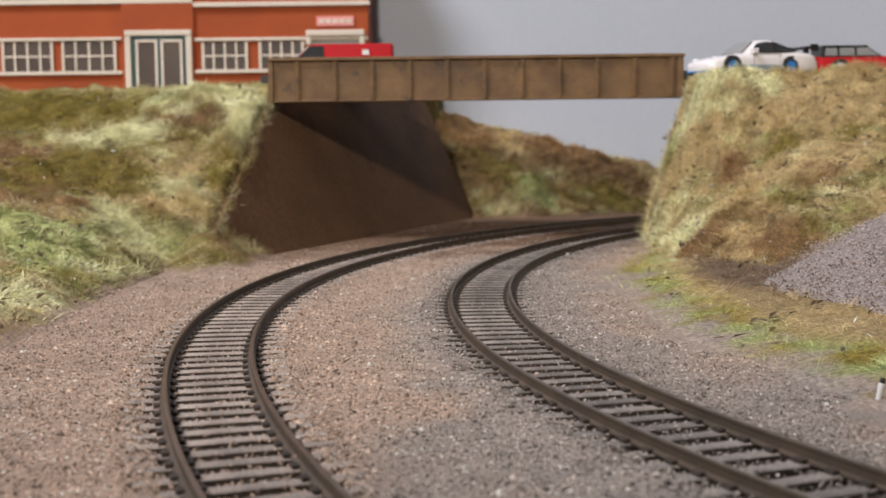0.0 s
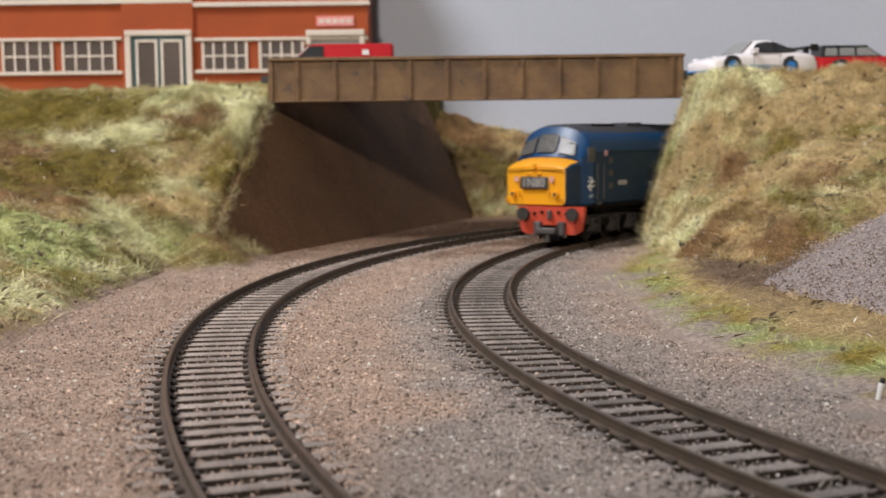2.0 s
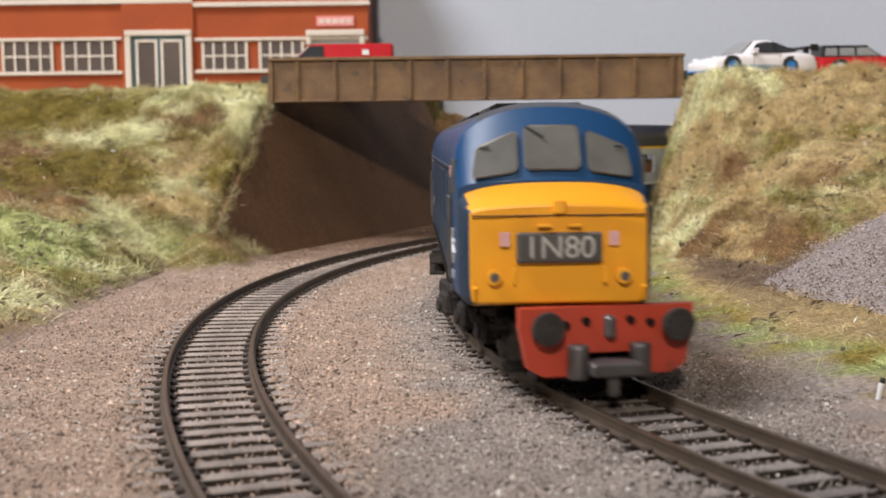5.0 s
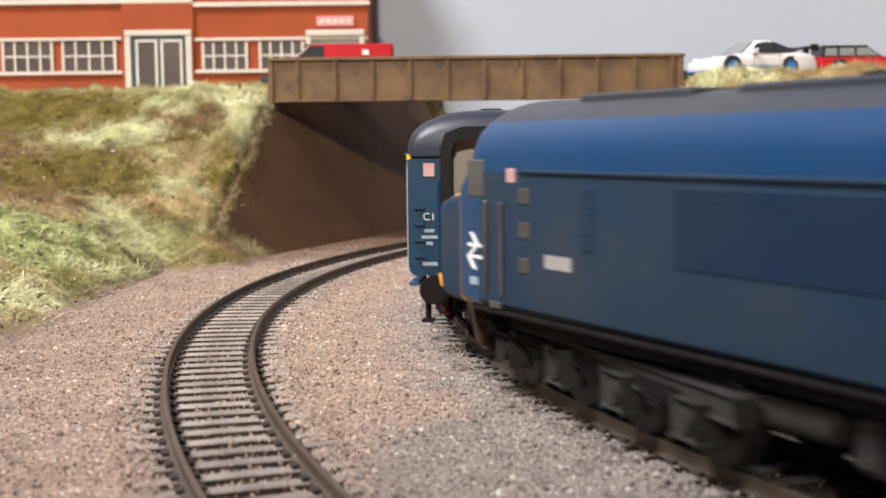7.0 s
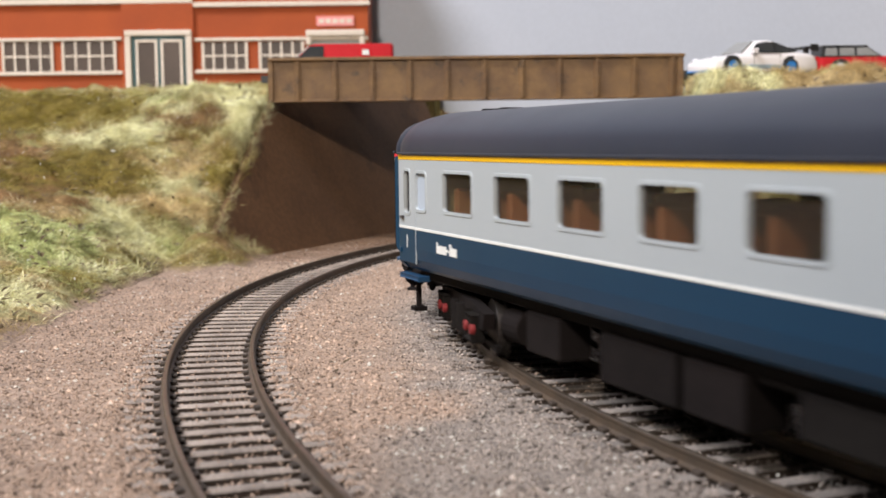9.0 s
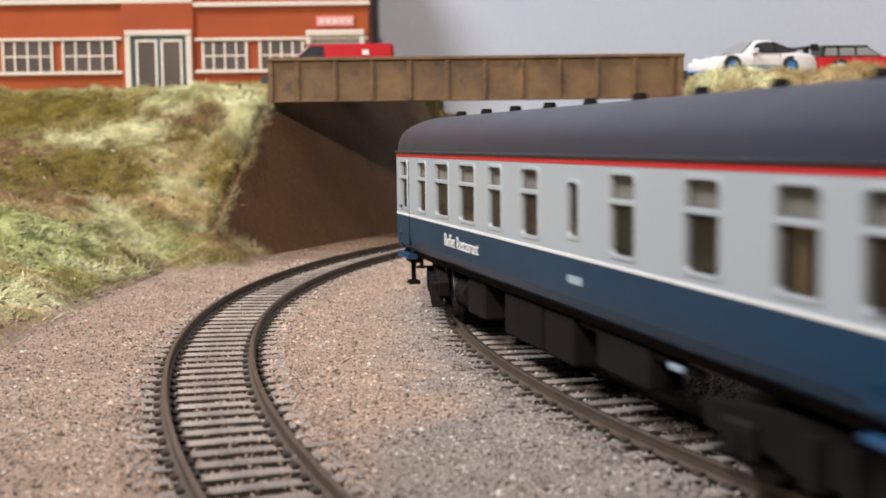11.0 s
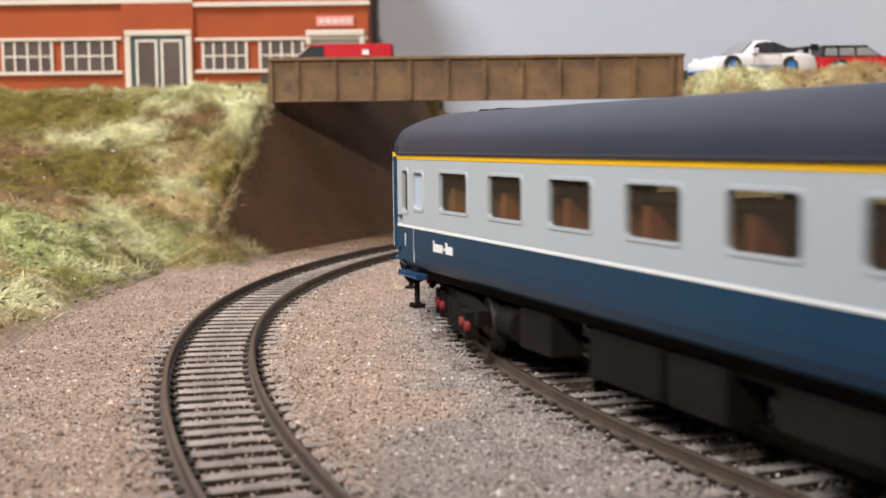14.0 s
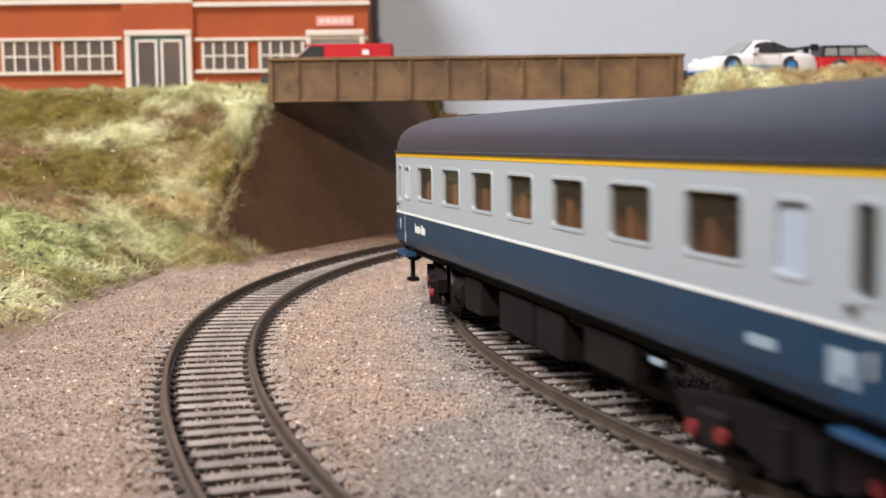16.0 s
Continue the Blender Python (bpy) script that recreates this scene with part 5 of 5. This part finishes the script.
def coach(windows, stripe, label, buffet, half):
    """windows: (y0, y1, z0, z1, kind) along the side."""
    thing = empty("railway_coach", label=label, category="railway coach", group="coaches of the train")
    w = 17.9
    ordered = sorted(windows)
    bands = []
    # side skins, with the window openings left open
    z_low, z_top = min(q[2] for q in ordered), max(q[3] for q in ordered)
    sides = []
    lower = loft([[(x, y, z) for x, z in ((w, 24.4), (w, 20), (w - 0.3, 17.5), (w - 1.1, 15.6), (w - 2.6, 14.6), (w - 3.6, 15.4), (w - 1.3, 19), (w - 1.0, 24.4))] for y in (-half + 0.8, half - 0.8)])
    sides.append(part("lower_panel", lower, COACH_BLUE, thing, "rail blue lower side"))
    sides.append(part("waist_line", box(w - 0.8, w + 0.12, -half + 0.8, half - 0.8, 24.4, 25.0, 0.05), DECAL, thing))
    upper = box(w - 1.0, w, -half + 0.8, half - 0.8, 25.0, z_low)
    box(w - 1.0, w, -half + 0.8, half - 0.8, z_top, 40.5, bm=upper)
    at = -half + 0.8
    for y0, y1, z0, z1, kind in ordered:
        box(w - 1.0, w, at, y0, z_low, z_top, bm=upper)
        if z0 > z_low + 0.01:
            box(w - 1.0, w, y0, y1, z_low, z0, bm=upper)
        if z1 < z_top - 0.01:
            box(w - 1.0, w, y0, y1, z1, z_top, bm=upper)
        at = y1
    box(w - 1.0, w, at, half - 0.8, z_low, z_top, bm=upper)
    sides.append(part("upper_panel", upper, COACH_GREY, thing, "pearl grey window band"))
    sides.append(part("cantrail_stripe", box(w - 0.9, w + 0.1, -half + 0.8, half - 0.8, 40.5, 41.85 if not buffet else 41.5, 0.05), stripe, thing))
    for y0, y1, z0, z1, kind in ordered:
        outer, inner = rounded(y0 - 0.55, y1 + 0.55, z0 - 0.55, z1 + 0.55, 1.4), rounded(y0 + 0.15, y1 - 0.15, z0 + 0.15, z1 - 0.15, 1.0)
        bm = bmesh.new()
        a = [bm.verts.new((w - 0.1, p, q)) for p, q in outer]
        b = [bm.verts.new((w + 0.16, p * 0.85 + r * 0.15, q * 0.85 + t * 0.15)) for (p, q), (r, t) in zip(outer, inner)]
        c = [bm.verts.new((w + 0.16, p, q)) for p, q in inner]
        d = [bm.verts.new((w - 0.9, p, q)) for p, q in inner]
        n = len(a)
        for r0, r1 in ((a, b), (b, c), (c, d)):
            for i in range(n):
                bm.faces.new((r0[i], r0[(i + 1) % n], r1[(i + 1) % n], r1[i]))
        win = part("window", finish(bm), COACH_GREY, thing)
        sides.append(win)
        mat = FROSTED if kind == "frosted" else COACH_GLASS
        part("pane", box(w - 0.75, w - 0.5, y0, y1, z0, z1), mat, win)
        if buffet and kind != "hatch":
            zb = z0 + (z1 - z0) * 0.66
            part("transom", box(w - 0.45, w + 0.2, y0 + 0.1, y1 - 0.1, zb - 0.45, zb + 0.45, 0.1), COACH_GREY, win)
            part("blind", box(w - 1.6, w - 1.2, y0, y1, zb, z1), CURTAIN, win)
    for s in (-1, 1):
        y = s * 118 if not buffet else (-112 if s < 0 else 116)
        sides.append(part("door", box(w - 0.5, w + 0.06, y - 5.6, y + 5.6, 16.5, 24.3, 0.1), COACH_BLUE, thing))
        part("door_gap", box(w - 0.2, w + 0.09, y + 5.7, y + 5.95, 16.5, 39.5), UNDER if buffet else COACH_GREY, sides[-1])
        part("door_handle", box(w, w + 0.6, y - 4.0, y - 2.0, 26.6, 27.4, 0.15), STEEL, sides[-1])
        part("hinge", box(w, w + 0.5, y - 4.6, y - 3.6, 18.6, 19.8, 0.15), COACH_BLUE, sides[-1])
    if buffet:
        sides.append(lettering("lettering", "Buffet Restaurant", 4.3, DECAL, thing, mm(w + 0.06, -52.2, 20.9, 90, 0, 90)))
        sides.append(part("number_panel", box(w - 0.1, w + 0.1, 20, 27, 20, 21.4), DECAL_DIM, thing))
    else:
        # the line's brand stays a plain white shape
        sides.append(part("brand_panel", box(w - 0.1, w + 0.1, -98.6, -92.6, 20.1, 21.9, 0.02), DECAL, thing))
        part("brand_dash", box(w - 0.1, w + 0.1, -92.2, -91.2, 20.8, 21.3, 0.02), DECAL, sides[-1])
        part("brand_tail", box(w - 0.1, w + 0.1, -90.8, -86.6, 20.1, 21.9, 0.02), DECAL, sides[-1])
        part("brand_cap", box(w - 0.1, w + 0.1, -98.6, -97.9, 21.9, 22.6, 0.02), DECAL, sides[-1])
        part("brand_cap", box(w - 0.1, w + 0.1, -90.8, -89.6, 21.9, 22.6, 0.02), DECAL, sides[-1])
        sides.append(part("number_panel", box(w - 0.1, w + 0.1, 92, 99, 19.8, 21.2), DECAL_DIM, thing))
        sides.append(part("service_panel", box(w - 0.1, w + 0.1, 110.5, 116, 18.4, 22.4), DECAL_DIM, thing))
        sides.append(lettering("class_number", "1", 4.2, DECAL, thing, mm(w + 0.1, -118, 21.3, 90, 0, 90)))
        sides.append(lettering("class_number", "1", 4.2, DECAL, thing, mm(w + 0.1, 118.6, 21.3, 90, 0, 90)))
    for p in sides:
        q = turned(p)
        for c in p.children:
            again(c, q, c.matrix_basis)
    # roof
    def arc(y, zt, zc=41.8, ww=18.2):
        pts = [(ww, zc - 0.3), (ww, zc + 0.1)]
        for i in range(1, 16):
            a = math.pi * i / 16
            pts.append((ww * math.copysign(abs(math.cos(a)) ** 0.8, math.cos(a)), zc + (zt - zc) * math.sin(a) ** 0.72))
        pts += [(-ww, zc + 0.1), (-ww, zc - 0.3)]
        return [(x, y, z) for x, z in pts]
    def dome(e):
        return [arc(e * (half + 0.3), 46.8, 41.6, 16.6), arc(e * (half - 1.4), 49.6, ww=17.7), arc(e * (half - 4.0), 51.2, ww=18.1), arc(e * (half - 9.0), 51.6)]
    roof = loft(dome(-1) + dome(1)[::-1])
    part("roof", roof, ROOF_GREY, thing, "dark grey domed roof", smooth=True)
    part("roof_gutter", box(17.8, 18.5, -half + 1, half - 1, 41.7, 42.2, 0.1), ROOF_GREY, thing)
    part("roof_gutter", box(-18.5, -17.8, -half + 1, half - 1, 41.7, 42.2, 0.1), ROOF_GREY, thing)
    if buffet:
        for i in range(9):
            y = -100 + i * 24
            part("roof_vent", tube((4.5, y, 50.6), (4.5, y, 52.6), 1.7, 1.2, n=14, bevel=0.2), UNDER, thing)
    else:
        for y in (-108, -98, 100, 110):
            part("roof_vent", box(-2.6, 2.6, y - 1.6, y + 1.6, 50.9, 52.0, 0.4), UNDER, thing)
    # inside
    part("floor", box(-16.4, 16.4, -half + 4, half - 4, 23.2, 24.2), INTERIOR, thing)
    part("bulkhead", box(-16.4, 16.4, -103.6, -102.6, 24.3, 41), INTERIOR, thing)
    part("bulkhead", box(-16.4, 16.4, 93.6, 94.6, 24.3, 41), INTERIOR, thing)
    if buffet:
        part("bulkhead", box(-16.4, 16.4, 6, 7, 24.3, 41), INTERIOR, thing)
        part("counter", box(-6, 4, -4, 90, 24.3, 34, 0.4), SEAT_DARK, thing)
    for i in range(14 if not buffet else 7):
        y = -91 + i * 14.1
        for x in (-10.5, 10.5):
            bm = box(x - 5, x + 5, y - 2.5, y + 2.5, 24.3, 28.5, 0.6)
            s = -1 if i % 2 == 0 else 1
            box(x - 5, x + 5, y + s * 2.5 - 0.9, y + s * 2.5 + 0.9, 27, 34.5, 0.6, bm)
            part("seat", bm, SEAT_ORANGE if not buffet else SEAT_DARK, thing)
    # below
    part("underframe", box(-13.5, 13.5, -half + 3, half - 3, 12.2, 15.0, 0.3), UNDER, thing)
    for y0, y1, z0, x0, mat in ((-60, -46, 4.0, 7, UNDER_BROWN), (-30, -6, 3.4, 6, UNDER_BROWN), (-4, 12, 3.4, 6, UNDER_BROWN), (24, 46, 5.5, 8, UNDER)):
        for s in (-1, 1):
            part("equipment_box", box(s * x0, s * 14.2, y0, y1, z0, 12.2, 0.5), mat, thing)
    for s in (-1, 1):
        part("vacuum_cylinder", tube((s * 11, -72, 7.6), (s * 11, -64, 7.6), 3.6, n=18, bevel=0.5), UNDER_BROWN, thing)
        part("truss_rod", tube((s * 12.8, 14, 11.8), (s * 12.8, 62, 11.0), 0.7, n=8), UNDER, thing)
        part("battery_cover", box(s * 13.8, s * 14.6, 54, 58.5, 10.6, 11.6, 0.2), DECAL_DIM, thing)
    end = coach_end(thing, half)
    back = turned(end)
    for c in list(end.children):
        o = again(c, back, c.matrix_basis)
        for g in c.children:
            again(g, o, g.matrix_basis)
    first, second = coach_bogie(thing, not buffet), coach_bogie(thing, not buffet)
    return thing, [(first, 1), (second, -1)]


def bogies_of(thing):
    found = [c for c in thing.children if c.name.split(".")[0] == "bogie"]
    return [(found[0], 1), (found[1], -1)]


def marker_post():
    thing = empty("marker_post", mm(78.2, 219, -2.6, 0, 12, 0), label="tiny white lineside post with a dark cap", category="post")
    part("post", tube((0, 0, -1.5), (0, 0, 3.0), 0.4, 0.65, n=12, bevel=0.2), DECAL, thing)
    part("cap", tube((0, 0, 2.9), (0, 0, 4.0), 0.55, 0.4, n=12, bevel=0.2), BLACK_TRIM, thing)


# ---- the place, put together ----
room()
backdrop()
ground()
abutment()
bridge()
building()
van(mm(-52, 680, 77.1, 0, 0, 90))
sports_car(mm(145, 579, 73.2, 0, 0, 109))
hatchback(mm(222, 646, 74.6, 0, 0, -90))
marker_post()
gravel_heap()

TRAIN = []
LOCO, LOCO_BOGIES = locomotive()
TRAIN.append((LOCO, LOCO_BOGIES, -8.5, 74.0))
SALOON = [(-120.2, -115.8, 28.0, 38.0, "door"), (-112, -105.2, 29.0, 37.6, "frosted"), (98.6, 106.2, 29.0, 37.6, "frosted"), (115.0, 119.6, 28.0, 38.0, "door")]
SALOON += [(-94.6 + 28.05 * i, -77.8 + 28.05 * i, 29.4, 37.9, "clear") for i in range(7)]
FIRST, FIRST_BOGIES = coach(SALOON, STRIPE_YELLOW, "blue and grey first-class coach with a yellow stripe", False, 124.6)
TRAIN.append((FIRST, FIRST_BOGIES, 269.5, 95.0))
for offset in (819.5, 1094.5):
    again_coach = copy_thing(FIRST, mm(0, 0, 0))
    TRAIN.append((again_coach, bogies_of(again_coach), offset, 95.0))
DINER = [(y0, y1, 26.5, 39.3, "clear") for y0, y1 in ((-116.3, -107.9), (-95.2, -86.2), (-76.2, -63), (-53.2, -39.8), (-29.2, -19.6), (-6.5, 4), (39.4, 49.4), (66.5, 77), (91, 101), (109, 117.5))]
DINER.append((19.6, 25.4, 28.0, 37.5, "hatch"))
BUFFET, BUFFET_BOGIES = coach(DINER, STRIPE_RED, "blue and grey restaurant coach with a red stripe and roof vents", True, 122.6)
TRAIN.append((BUFFET, BUFFET_BOGIES, 543.5, 95.0))

# loose stuff and the countable pieces of the tracks last
plants()
ballast()
track(LEFT_LINE, -400, 1500, "curved outer track with dusty tan sleepers and brown rails", SLEEPER)
track(RIGHT_LINE, -1600, 2000, "curved inner track with dusty grey sleepers and brown rails", SLEEPER_GREY)


# ---- motion of the train ----
SPEED = 109.1


def train_at(t):
    """Arc length of the locomotive's middle."""
    return 573.6 - SPEED * t


def on_track(s, pivot):
    ax, ay, _ = RIGHT_LINE.at(s - pivot)
    bx, by, _ = RIGHT_LINE.at(s + pivot)
    return mm((ax + bx) / 2, (ay + by) / 2, 0, 0, 0, math.degrees(math.atan2(ay - by, ax - bx)) - 90)


def on_bogie(s, pivot, end):
    """A bogie's pose in its vehicle's space."""
    ax, ay, h = RIGHT_LINE.at(s - pivot * end)
    world_pose = mm(ax, ay, 0, 0, 0, math.degrees(h) + 90)
    flip = pose(0, 0, 0, 0, 0, 0 if end > 0 else 180)
    return on_track(s, pivot).inverted() @ world_pose @ flip


def drive(thing, bogies, offset, pivot):
    times = [0.25 * i for i in range(65)]
    walk(thing, [(t, on_track(train_at(t) + offset, pivot)) for t in times])
    for bogie, end in bogies:
        walk(bogie, [(t, on_bogie(train_at(t) + offset, pivot, end)) for t in times])


def motions():
    for thing, bogies, offset, pivot in TRAIN:
        drive(thing, bogies, offset, pivot)


motions()
